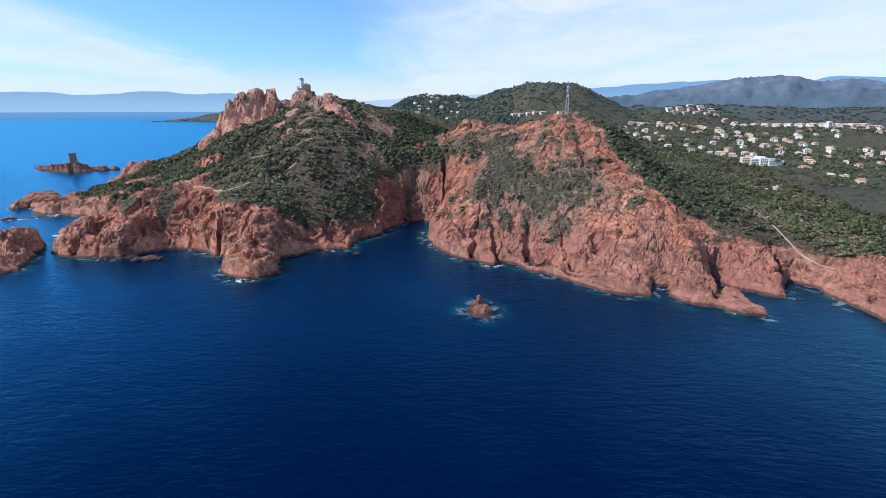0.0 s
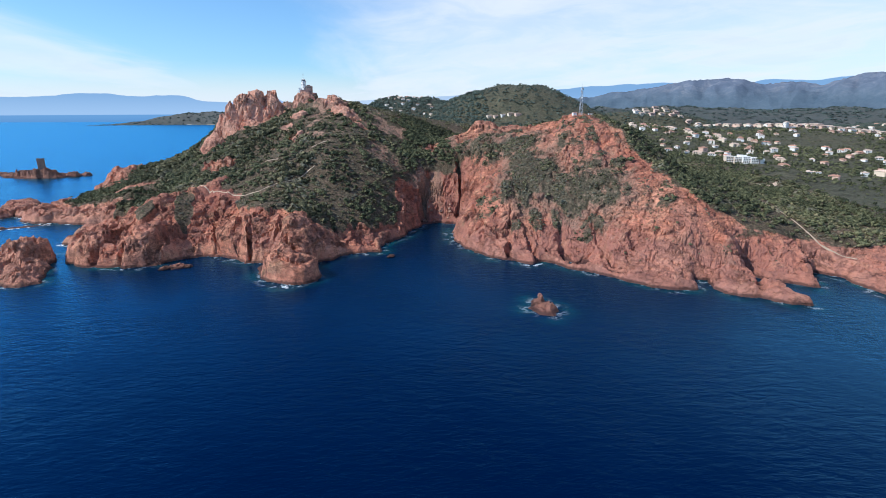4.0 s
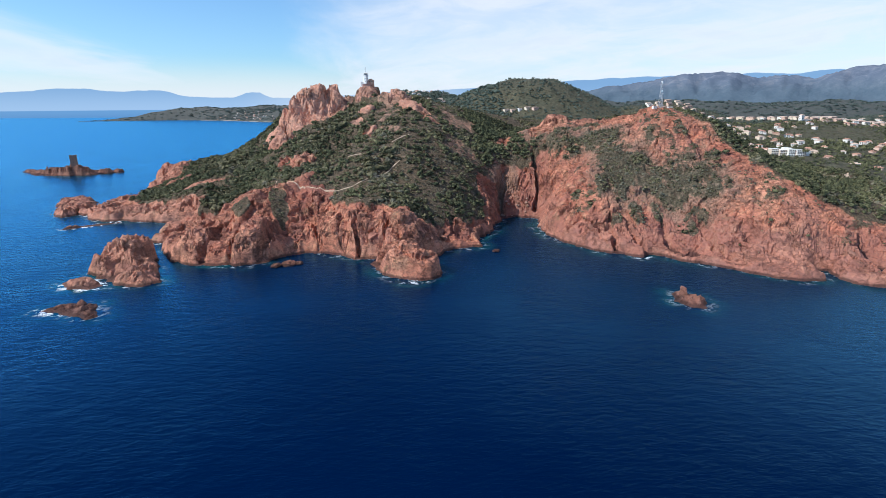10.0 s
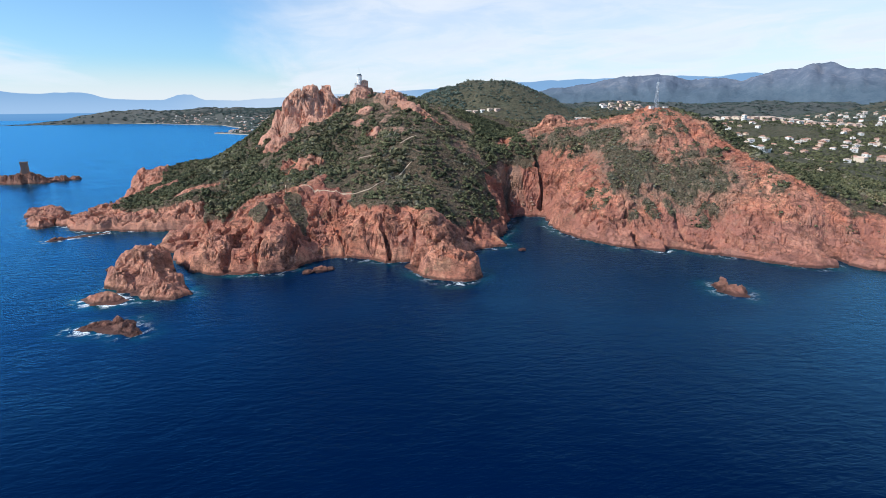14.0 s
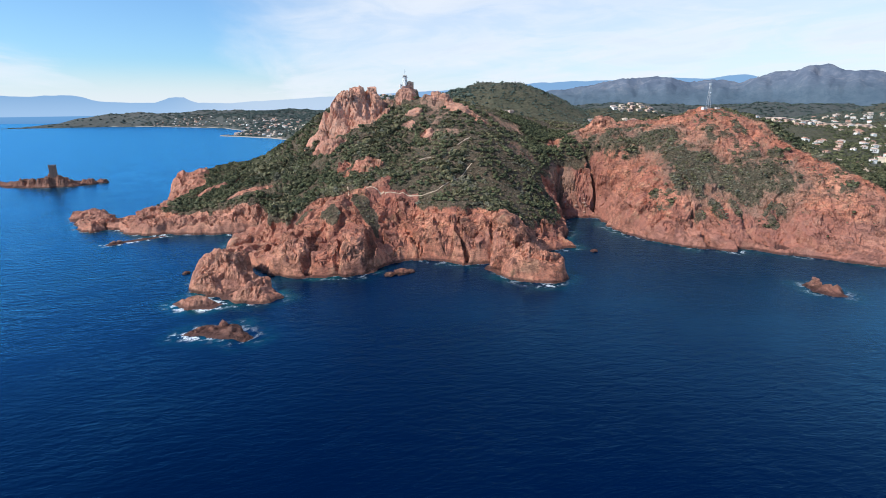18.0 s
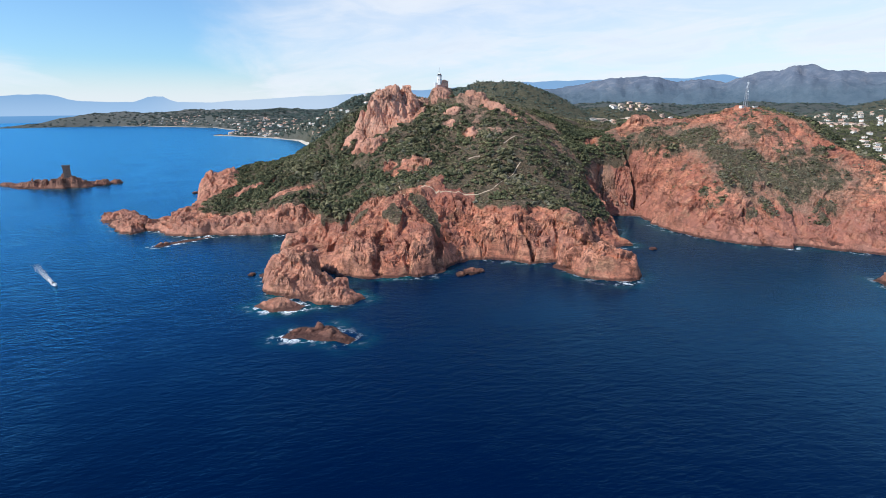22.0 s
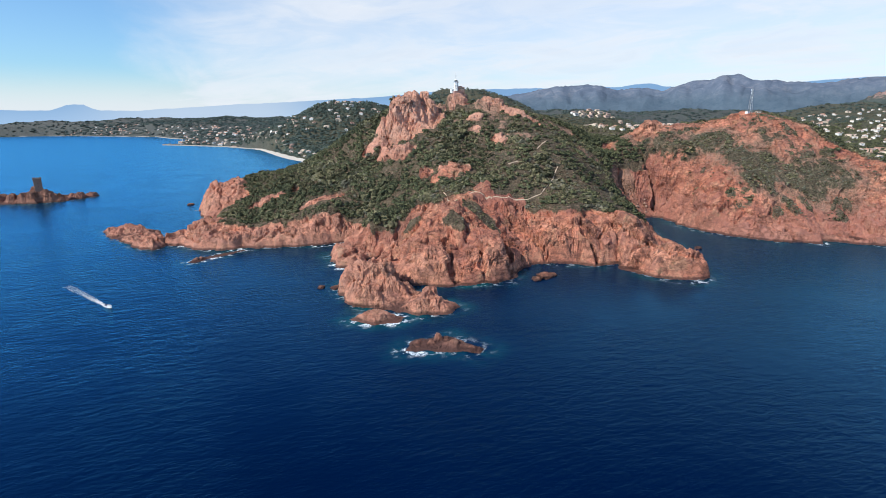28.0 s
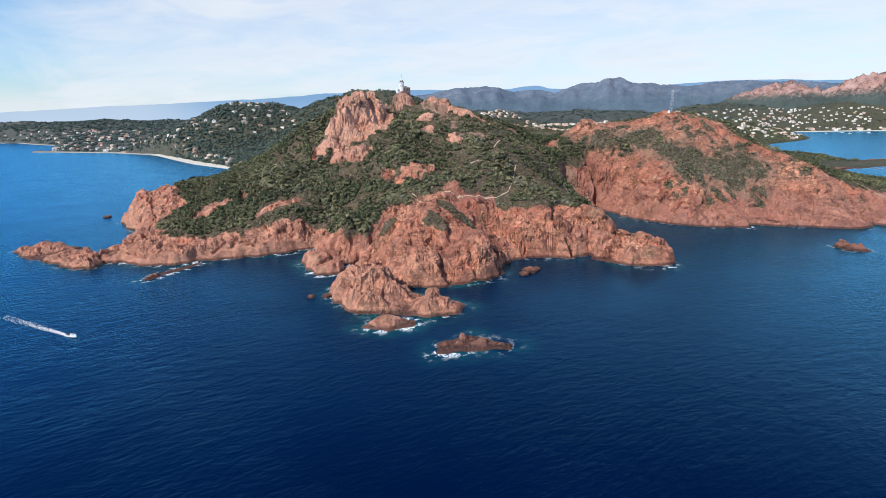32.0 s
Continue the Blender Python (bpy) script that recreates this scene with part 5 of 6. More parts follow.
def arc_top(w, h, depth, n=5):
    """A block with a round head, for arched openings."""
    bm = bmesh.new()
    pts = [(-w / 2, 0), (w / 2, 0)] + [(w / 2 * math.cos(a), h - w / 2 + w / 2 * math.sin(a)) for a in np.linspace(0, math.pi, n)]
    f = [bm.verts.new((x, -depth / 2, z)) for x, z in pts]
    g = [bm.verts.new((x, depth / 2, z)) for x, z in pts]
    bm.faces.new(f)
    bm.faces.new(g[::-1])
    for i in range(len(pts)):
        k = (i + 1) % len(pts)
        bm.faces.new((f[k], f[i], g[i], g[k]))
    return bm


def opening(wall_list, w, h, mat, parent, at, turn=0, name="window", frame_mat=None, sill=True):
    """A window set into a wall: a frame that stands proud, a dark pane behind it and a sill."""
    root = part(name, box(w + 0.24, 0.12, h + 0.2), frame_mat, parent)
    root.location, root.rotation_euler = at, (0, 0, radians(turn))
    part("pane", box(w, 0.05, h, (0, -0.06, 0.1)), mat, root)
    if sill:
        part("sill", box(w + 0.4, 0.3, 0.08, (0, -0.1, -0.08)), frame_mat, root)
    return root


WHITE = plain_material("white_render", (0.80, 0.78, 0.73), 0.9, 0.10, 0.5)
CREAM = plain_material("cream_render", (0.72, 0.60, 0.46), 0.9, 0.12, 0.5)
PINK = plain_material("salmon_render", (0.66, 0.46, 0.36), 0.9, 0.12, 0.5)
TILE = plain_material("terracotta_tiles", (0.48, 0.25, 0.17), 0.9, 0.25, 1.2, bump=0.1)
PALETILE = plain_material("sunbleached_tiles", (0.62, 0.45, 0.35), 0.9, 0.2, 1.2, bump=0.1)
GLASS = plain_material("dark_window_glass", (0.03, 0.04, 0.05), 0.12, 0.1)
STONE = plain_material("brown_ashlar", (0.24, 0.15, 0.11), 0.95, 0.35, 0.7, bump=0.2)
PINKSTONE = plain_material("pink_masonry", (0.40, 0.23, 0.18), 0.95, 0.3, 0.6, bump=0.2)
STEEL = plain_material("galvanised_steel", (0.42, 0.43, 0.45), 0.5, 0.15, 0.8, metal=0.6)
DIRT = plain_material("pale_trodden_earth", (0.47, 0.35, 0.24), 0.95, 0.35, 0.4, bump=0.1)
BARK = plain_material("brown_bark", (0.12, 0.08, 0.055), 0.95, 0.3, 1.5, bump=0.1)
GEL = plain_material("white_gelcoat", (0.80, 0.82, 0.82), 0.3, 0.04)
DARKGEL = plain_material("navy_upholstery", (0.05, 0.06, 0.09), 0.6, 0.1)
FOAM = plain_material("white_foam", (0.80, 0.84, 0.86), 0.9, 0.05)
PLASTER = plain_material("grey_concrete", (0.45, 0.42, 0.38), 0.9, 0.15)


def ground_z(x, y, reach=0.0):
    pts = [(x, y)] + [(x + a * reach, y + b * reach) for a in (-1, 1) for b in (-1, 1)]
    return float(np.min(height_at([p[0] for p in pts], [p[1] for p in pts])[0]))


# ---------- semaphore station on the crag ----------
def semaphore():
    x, y = -160.0, 613.0
    z = max(ground_z(x, y), 119.6)
    root = thing("semaphore_station", pose(x, y, z) @ Matrix.Scale(0.92, 4), "white octagonal lookout tower with stone house on the summit crag", "lookout station")
    low = -7.0
    part("foundation", box(9.5, 8.5, 7.6, (0, 0, low), bevel=0.3), PINKSTONE, root, "pink rubble retaining wall")
    t = part("tower", tube(3.1, 2.7, 9.6, (-0.6, 0, 0.4), 8), WHITE, root, "whitewashed octagonal tower")
    part("cornice", tube(3.2, 3.2, 0.5, (-0.6, 0, 10.0), 8), WHITE, t)
    part("gallery_rail", tube(3.15, 3.15, 0.9, (-0.6, 0, 10.5), 8, caps=False), STEEL, t)
    lan = part("lookout_room", tube(2.3, 2.3, 0.7, (-0.6, 0, 10.5), 8), WHITE, root)
    part("glazing", tube(2.2, 2.2, 1.6, (-0.6, 0, 11.2), 8), GLASS, lan, "dark lookout glazing")
    for i in range(8):
        a = math.radians(45 * i + 22.5)
        part("mullion", box(0.18, 0.18, 1.6, (-0.6 + 2.24 * math.cos(a), 2.24 * math.sin(a), 11.2)), WHITE, lan)
    part("dome", tube(2.6, 0.5, 1.2, (-0.6, 0, 12.8), 12), WHITE, root, "shallow white dome")
    part("antenna_pole", bar((-0.6, 0, 14.0), (-0.6, 0, 20.0), 0.12), STEEL, root)
    for h in (15.6, 17.2, 18.6):
        part("antenna_arm", bar((-1.5, 0, h), (0.3, 0, h), 0.06), STEEL, root)
    for i, (h, a) in enumerate(((2.5, -90), (2.5, -45), (6.0, -90), (6.0, -45), (6.0, -135), (4.0, 180))):
        r = 2.95 - 0.04 * h
        an = radians(a)
        opening(None, 0.8, 1.3, GLASS, root, (-0.6 + r * math.cos(an), r * math.sin(an), h), a + 90, frame_mat=WHITE)
    house = part("stone_house", box(7.0, 7.0, 8.6, (5.6, 0.8, -3.6), bevel=0.1), PINKSTONE, root, "pinkish stone house block")
    part("roof_slab", box(7.4, 7.4, 0.35, (5.6, 0.8, 5.0)), CREAM, house)
    part("tile_roof", hip_roof(4.4, 4.2, 1.3, 5.4), TILE, root, "small terracotta roof").location = (5.0, 1.0, 0)
    for i, px in enumerate((3.8, 5.8, 7.8)):
        for h in (-0.4, 2.6):
            opening(None, 0.9, 1.4, GLASS, root, (px, -2.74, h), 0, frame_mat=CREAM)
    part("annex", box(3.4, 4.0, 4.6, (-5.2, 0.6, -1.2), bevel=0.08), WHITE, root, "low whitewashed annex")
    opening(None, 0.8, 1.1, GLASS, root, (-5.2, -1.44, 1.2), 0, frame_mat=WHITE)
    part("door", box(1.0, 0.14, 2.1, (0.9, -2.75, 0.5)), STONE, root, "brown wooden door")
    part("parapet", box(12.5, 0.4, 1.1, (2.5, -4.4, -0.2)), PINKSTONE, root)


semaphore()


# ---------- lattice mast and huts on the eastern hill ----------
def lattice_mast(x, y, h=24.0):
    z = ground_z(x, y, 1.5)
    root = thing("lattice_mast", pose(x, y, z), "tall grey steel lattice telecom mast on the hilltop", "telecom mast")
    base, top, n = 1.5, 0.45, 11
    corner = lambda k, t: (((base * (1 - t) + top * t) * (1 if k in (0, 3) else -1)), ((base * (1 - t) + top * t) * (1 if k < 2 else -1)), t * h)
    for k in range(4):
        part("leg", bar(corner(k, 0), corner(k, 1), 0.16), STEEL, root)
    for i in range(n):
        t0, t1 = i / n, (i + 1) / n
        for k in range(4):
            q = (k + 1) % 4
            part("rung", bar(corner(k, t1), corner(q, t1), 0.08, 4), STEEL, root)
            a, b = (k, q) if i % 2 else (q, k)
            part("diagonal", bar(corner(a, t0), corner(b, t1), 0.07, 4), STEEL, root)
    part("plinth", box(4.2, 4.2, 1.4, (0, 0, -1.0)), PLASTER, root)
    for h1, a in ((21.5, 0), (21.5, 120), (21.5, 240), (18.5, 60), (18.5, 180)):
        r = 1.0
        p = part("panel_antenna", box(0.4, 0.25, 2.2, (0, 0, 0), bevel=0.05), GEL, root, "white panel antenna")
        p.location, p.rotation_euler = (r * math.cos(radians(a)), r * math.sin(radians(a)), h1), (0, 0, radians(a + 90))
    for h1, a in ((15.0, -90), (12.5, -30)):
        d = part("dish", tube(0.75, 0.2, 0.45, (0, 0, 0), 12), GEL, root, "white microwave dish")
        d.location, d.rotation_euler = (1.1 * math.cos(radians(a)), 1.1 * math.sin(radians(a)), h1), (radians(90), 0, radians(a + 90))
    part("lightning_rod", bar((0, 0, h), (0, 0, h + 3.5), 0.06), STEEL, root)


lattice_mast(111.0, 477.0)


def equipment_hut(x, y, w, d, h, turn, label):
    z = ground_z(x, y, 2.0)
    root = thing("equipment_hut", pose(x, y, z, 0, 0, turn), label, "hut", "huts by the mast")
    part("wall", box(w, d, h + 2.0, (0, 0, -1.6), bevel=0.05), WHITE, root)
    part("roof", box(w + 0.5, d + 0.5, 0.25, (0, 0, h + 0.4)), PALETILE, root)
    part("door", box(0.9, 0.12, 2.0, (-w / 4, -d / 2 - 0.04, 0.4)), STEEL, root)
    part("vent", box(0.7, 0.12, 0.4, (w / 4, -d / 2 - 0.04, 1.8)), STEEL, root)


equipment_hut(104.0, 474.0, 3.6, 2.8, 2.2, 8, "white rendered equipment hut beside the mast")
equipment_hut(119.0, 473.5, 4.4, 2.8, 1.9, -10, "long low white hut beside the mast")


# ---------- island tower ----------
def island_tower():
    root = thing("stone_tower", pose(-627.0, 881.0, 11.0, 0, 0, 18), "old square brown stone tower with battlements on the island", "tower")
    part("shaft", box(8.4, 8.4, 18.0, (0, 0, 0), bevel=0.15), STONE, root)
    part("plinth", box(9.4, 9.4, 3.0, (0, 0, -2.5), bevel=0.2), STONE, root)
    part("string_course", box(8.8, 8.8, 0.4, (0, 0, 16.6)), STONE, root)
    part("parapet", box(9.1, 9.1, 1.0, (0, 0, 18.0)), STONE, root)
    for side in range(4):
        for i in range(4):
            a = radians(90 * side)
            u = -3.6 + 2.4 * i
            cx, cy = u * math.cos(a) - 4.2 * math.sin(a), u * math.sin(a) + 4.2 * math.cos(a)
            part("merlon", box(1.2 if side % 2 == 0 else 0.6, 0.6 if side % 2 == 0 else 1.2, 1.1, (cx, cy, 19.0)), STONE, root)
    for side in (0, 90, 180, 270):
        for h in (4.0, 8.5, 12.5):
            a = radians(side - 90)
            opening(None, 0.7, 1.3, GLASS, root, (4.22 * math.cos(a), 4.22 * math.sin(a), h), side, frame_mat=STONE)
    part("door", arc_top(1.4, 2.6, 0.3), GLASS, root).location = (1.8, -4.25, 0.4)


island_tower()


# ---------- villas ----------
def villa(kind, wall, roof, label, group):
    w, d, h, wing = ((12, 9, 5.8, True), (10, 8, 3.2, False), (15, 9, 6.0, True), (11, 10, 6.2, False), (13, 8, 3.4, True))[kind]
    root = thing("villa", Matrix(), label, "house", group)
    part("wall", box(w, d, h + 3.0, (0, 0, -3.0)), wall, root)
    part("roof", hip_roof(w, d, 1.9, h, 0.7, 0.5), roof, root)
    if wing:
        part("wing", box(w * 0.45, d * 0.7, h * 0.6 + 3.0, (w * 0.3, -d * 0.6, -3.0)), wall, root)
        rf = part("wing_roof", hip_roof(w * 0.45, d * 0.7, 1.3, h * 0.6, 0.5, 0.3), roof, root)
        rf.location = (w * 0.3, -d * 0.6, 0)
    part("chimney", box(0.8, 0.8, 2.2, (-w * 0.25, 0.8, h + 0.4)), wall, root)
    y0 = -d / 2 - 0.05
    for i in range(3):
        px = -w * 0.38 + i * w * 0.26
        if wing and px > 0.02:
            continue
        part("window", box(1.3, 0.12, 1.5, (px, y0, 0.9)), GLASS, root)
        if h > 5:
            part("window", box(1.3, 0.12, 1.4, (px, y0, 3.7)), GLASS, root)
    part("door", box(1.2, 0.12, 2.2, (-w * 0.02 if not wing else -w * 0.05, y0, 0.1)), STONE, root)
    part("window", box(0.12, 1.3, 1.4, (-w / 2 - 0.05, 0.5, 0.9)), GLASS, root)
    return root


def place_villas():
    looks = [(0, WHITE, TILE, "two-storey white villa with terracotta hip roof"), (1, CREAM, TILE, "low cream bungalow with terracotta roof"), (2, CREAM, PALETILE, "long cream villa with sun-bleached tile roof"),
             (3, WHITE, PALETILE, "square white house with pale tile roof"), (4, PINK, TILE, "low salmon-pink house with a side wing"), (0, PINK, TILE, "two-storey salmon villa with terracotta hip roof"), (1, WHITE, PALETILE, "low white bungalow with pale tile roof")]
    first, rest = {}, []
    for i, (x, y, turn) in enumerate(sorted(VILLAS, key=lambda v: (v[0] + 200) ** 2 + (v[1] - 50) ** 2)):
        k = int(spot_rng.integers(0, len(looks))) if x < 1200 or i % 3 == 0 else (2, 3, 6)[i % 3]
        z = ground_z(x, y, 5.0) + 1.2
        m = pose(x, y, z, 0, 0, turn) @ Matrix.Scale(spot_rng.uniform(0.75, 1.1), 4)
        if k not in first:
            kind, wall, roof, label = looks[k]
            first[k] = villa(kind, wall, roof, label, "villas on the wooded slopes")
            first[k].matrix_world = m
        elif i < 285:
            c = copy_thing(first[k], m)
            c.matrix_basis = m
        else:
            rest.append((k, m))
    # the farthest houses, too small to tell apart, in one mesh
    mats, co, faces, slot = [WHITE, CREAM, PINK, TILE, PALETILE, GLASS, STONE], [], [], []
    for k, m in rest:
        for child in first[k].children:
            mm, base = m @ child.matrix_basis, len(co)
            co += [(mm @ v.co)[:] for v in child.data.vertices]
            faces += [[base + i for i in p.vertices] for p in child.data.polygons]
            slot += [mats.index(child.data.materials[0])] * len(child.data.polygons)
    me = bpy.data.meshes.new("far_houses")
    me.from_pydata(co, [], faces)
    for mt in mats:
        me.materials.append(mt)
    me.polygons.foreach_set("material_index", slot)
    me.update()
    tagged(new("far_houses", me), "scattered white and pink houses with tile roofs far off", "houses", kind="stuff")


place_villas()


# ---------- apartment blocks of the hill village ----------
def apartment_block(wall, label):
    root = thing("apartment_block", Matrix(), label, "apartment building", "apartment blocks of the hill village")
    part("lower_storey", box(19, 11, 8.0, (0, 0, -4.8)), wall, root)
    part("upper_storey", box(19, 8.2, 3.0, (0, 1.4, 3.2)), wall, root)
    part("roof", hip_roof(19, 8.2, 1.5, 6.2, 0.6, 0.7), PALETILE, root).location = (0, 1.4, 0)
    part("terrace_slab", box(19.4, 3.2, 0.3, (0, -4.2, 3.15)), wall, root)
    for i in range(5):
        px = -7.6 + i * 3.8
        # no recess here: a dark slab on the wall gives the loggia's shade
        part("loggia", box(2.5, 0.2, 2.1, (px, -5.48, 0.3)), GLASS, root, "dark slab standing for the shade in a loggia")
        part("window", box(2.2, 0.2, 2.0, (px, -2.68, 3.6)), GLASS, root)
    return root


def place_blocks():
    first = [apartment_block(CREAM, "cream terraced apartment block with pale tile roof"), apartment_block(PINK, "salmon terraced apartment block with pale tile roof"), apartment_block(WHITE, "white terraced apartment block with pale tile roof")]
    used = set()
    for i, (x, y, turn) in enumerate(BLOCKS):
        k = (0, 1, 0, 1, 2)[i % 5]
        m = pose(x, y, ground_z(x, y, 7.0) + 3.2, 0, 0, turn + spot_rng.uniform(-6, 6)) @ Matrix.Scale(0.96, 4)
        if k not in used:
            used.add(k)
            first[k].matrix_world = m
        else:
            copy_thing(first[k], m)


place_blocks()


def tower_block():
    x, y = TOWER_BLOCK
    root = thing("bell_tower_building", pose(x, y, ground_z(x, y, 6) + 1, 0, 0, 10), "white square tower with hip roof above the village", "tower")
    part("shaft", box(9, 9, 20.0, (0, 0, -3), bevel=0.1), WHITE, root)
    part("roof", hip_roof(9, 9, 2.2, 17.0, 0.7, 0.05), PALETILE, root)
    for h in (3, 7, 12):
        for u in (-2.2, 2.2):
            part("window", box(1.4, 0.14, 2.0, (u, -4.55, h)), GLASS, root)
            part("window", box(0.14, 1.4, 2.0, (-4.55, u, h)), GLASS, root)
    part("side_hall", box(26, 10, 9, (17, 1, -3)), WHITE, root)
    part("hall_roof", hip_roof(26, 10, 1.8, 6.0, 0.6, 0.8), PALETILE, root).location = (17, 1, 0)
    for i in range(6):
        part("hall_window", box(1.8, 0.14, 2.2, (7 + i * 4, -4.05, 1.8)), GLASS, root)


tower_block()


def big_villa():
    x, y = BIG_VILLA
    root = thing("hotel", pose(x, y, ground_z(x, y, 14) + 0.5, 0, 0, -14) @ Matrix.Scale(0.74, 4), "large white stepped holiday residence among pines", "hotel")
    for i in range(4):
        bx, by, bh = -21 + i * 13, 5 - i * 4.0, 13.0 - (i % 2) * 1.2
        part("wing", box(13.5, 15, bh + 4, (bx, by, -4), bevel=0.08), CREAM if i < 2 else WHITE, root)
        part("roof_slab", box(14.2, 15.8, 0.4, (bx, by, bh)), WHITE, root)
        for f in range(4):
            part("balcony", box(12.2, 1.6, 0.8, (bx, by - 8.2, 0.6 + f * 3.0)), WHITE, root)
            for j in range(4):
                part("window", box(1.7, 0.16, 1.7, (bx - 4.5 + 3 * j, by - 7.56, 1.5 + f * 3.0)), GLASS, root)
    part("gable_end", box(9, 17, 14, (30, -6, -4), bevel=0.1), WHITE, root, "bright white gable wing")
    part("roof_block", box(9, 8, 3.2, (-2, 4, 12.6)), WHITE, root)
    part("vault", tube(5.0, 4.0, 2.6, (6, 6, 12.4), 14), WHITE, root)


big_villa()


def beach_hotel(x, y, turn, w, storeys, wall, label):
    root = thing("seafront_building", pose(x, y, ground_z(x, y, 8) + 1.2, 0, 0, turn), label, "building", "seafront buildings")
    h = 3.1 * storeys
    part("wall", box(w, 12, h + 3, (0, 0, -3), bevel=0.08), wall, root)
    part("roof", hip_roof(w, 12, 2.0, h, 0.5, 0.8), PALETILE, root)
    n = int(w // 4)
    for f in range(storeys):
        for i in range(n):
            part("window", box(1.8, 0.14, 1.7, (-w / 2 + (i + 0.5) * w / n, -6.05, 0.7 + f * 3.1)), GLASS, root)
        part("balcony", box(w, 1.0, 0.25, (0, -6.5, 0.3 + f * 3.1)), wall, root)


beach_hotel(-352, 1905, -62, 44, 3, WHITE, "white three-storey seafront hotel with balconies")
beach_hotel(-300, 1960, -58, 22, 2, CREAM, "cream seafront house with tiled roof")
beach_hotel(-395, 2070, -55, 26, 2, PINK, "salmon seafront house with tiled roof")
beach_hotel(-268, 1830, -70, 20, 2, PINK, "pink seafront house by the beach")
beach_hotel(-440, 2180, -50, 24, 2, WHITE, "white seafront house by the rocky shore")
for i, (bx, by) in enumerate(((2120, 1262), (2190, 1195), (2260, 1135), (2330, 1068), (2400, 1005), (2475, 940))):
    beach_hotel(bx, by, 42 + 3 * i, 30 + 4 * (i % 3), 2 + i % 2, (CREAM, PINK, WHITE)[i % 3], ("cream bayside hotel behind the beach", "salmon bayside hotel behind the beach", "white bayside hotel behind the beach")[i % 3])


# ---------- paths ----------
def draped_path(name, pts, width, label):
    q = []
    for (ax, ay), (bx, by) in zip(pts, pts[1:]):
        n = max(2, int(math.hypot(bx - ax, by - ay) / 1.0))
        q += [(ax + (bx - ax) * i / n, ay + (by - ay) * i / n) for i in range(n)]
    q.append(pts[-1])
    q = np.array(q)
    for _ in range(3):
        q[1:-1] = (q[:-2] + 2 * q[1:-1] + q[2:]) / 4
    d = np.gradient(q, axis=0)
    nrm = np.stack([-d[:, 1], d[:, 0]], 1) / np.linalg.norm(d, axis=1)[:, None]
    bm = bmesh.new()
    rows = []
    for k, (p, n) in enumerate(zip(q, nrm)):
        w = width * (0.8 + 0.35 * math.sin(k * 0.7) * math.sin(k * 0.23))
        row = []
        for u in (-1, -0.4, 0.4, 1):
            x, y = p + n * w * u / 2
            z = float(height_at([x], [y])[0][0])
            row.append((x, y, z + (0.28 if abs(u) < 1 else 0.1)))
        low = [(row[0][0], row[0][1], row[0][2] - 0.8), (row[3][0], row[3][1], row[3][2] - 0.8)]
        rows.append([bm.verts.new(c) for c in [low[0]] + row + [low[1]]])
    for a, b in zip(rows, rows[1:]):
        for i in range(5):
            bm.faces.new((a[i], a[i + 1], b[i + 1], b[i]))
    return tagged(part(name, bm, DIRT), label, "path", kind="structure")


draped_path("footpath", PATHS["footpath"], 0.85, "pale trodden footpath along the slope")
draped_path("cliff_path", PATHS["cliff_path"], 1.3, "pale footpath descending the eastern slope")
draped_path("dirt_track", PATHS["dirt_track"], 5.0, "pale bare dirt track among shrubs")
draped_path("upper_path", PATHS["upper_path"], 2.0, "short bare stretch of upper path")
draped_path("saddle_path", PATHS["saddle_path"], 1.2, "short pale stretch of path below the ridge")


# ---------- boulders and skerries ----------
def boulder(x, y, z, r, seed, label, mat=None, group="", flat=0.7):
    bm = bmesh.new()
    bmesh.ops.create_icosphere(bm, subdivisions=3, radius=1.0)
    for v in bm.verts:
        p = v.co.copy()
        k = 1 + 0.32 * noise.fractal(p * 1.3 + Vector((seed, seed * 2.7, 0)), 0.8, 2.0, 4)
        k += 0.12 * (noise.cell(p * 2.2 + Vector((seed, 0, seed))) - 0.5)
        v.co = Vector((p.x * k, p.y * k * 0.85, p.z * k * flat)) * r
    ob = part("boulder", bm, mat or ROCK)
    ob.location, ob.rotation_euler = (x, y, z), (0, 0, seed)
    return tagged(ob, label, "rock", group)


for i, (x, y, r) in enumerate(((-346, 388, 2.6), (-338, 384, 3.2), (-445, 768, 5.0), (-209, 352, 6.0), (-217, 349, 4.0), (-203, 353, 3.5), (-333, 384, 3.0), (-64, 366, 3.2))):
    boulder(x, y, 0.3, r, 3.1 * i + 1, "low wave-washed red skerry", DARKROCK, "skerries off the shore", 0.42)
PALEROCK = rock_material("pale_cove_stone", (0.55, 0.38, 0.28), 0.65)
rb = random.Random(5)
for i in range(16):
    x, y = -20 + rb.uniform(-14, 12), 481 + rb.uniform(-3, 6)
    boulder(x, y, ground_z(x, y) + 0.4, rb.uniform(0.8, 2.0), 7.7 * i, "pale rounded boulder on the cove beach", PALEROCK, "boulders of the cove beach")


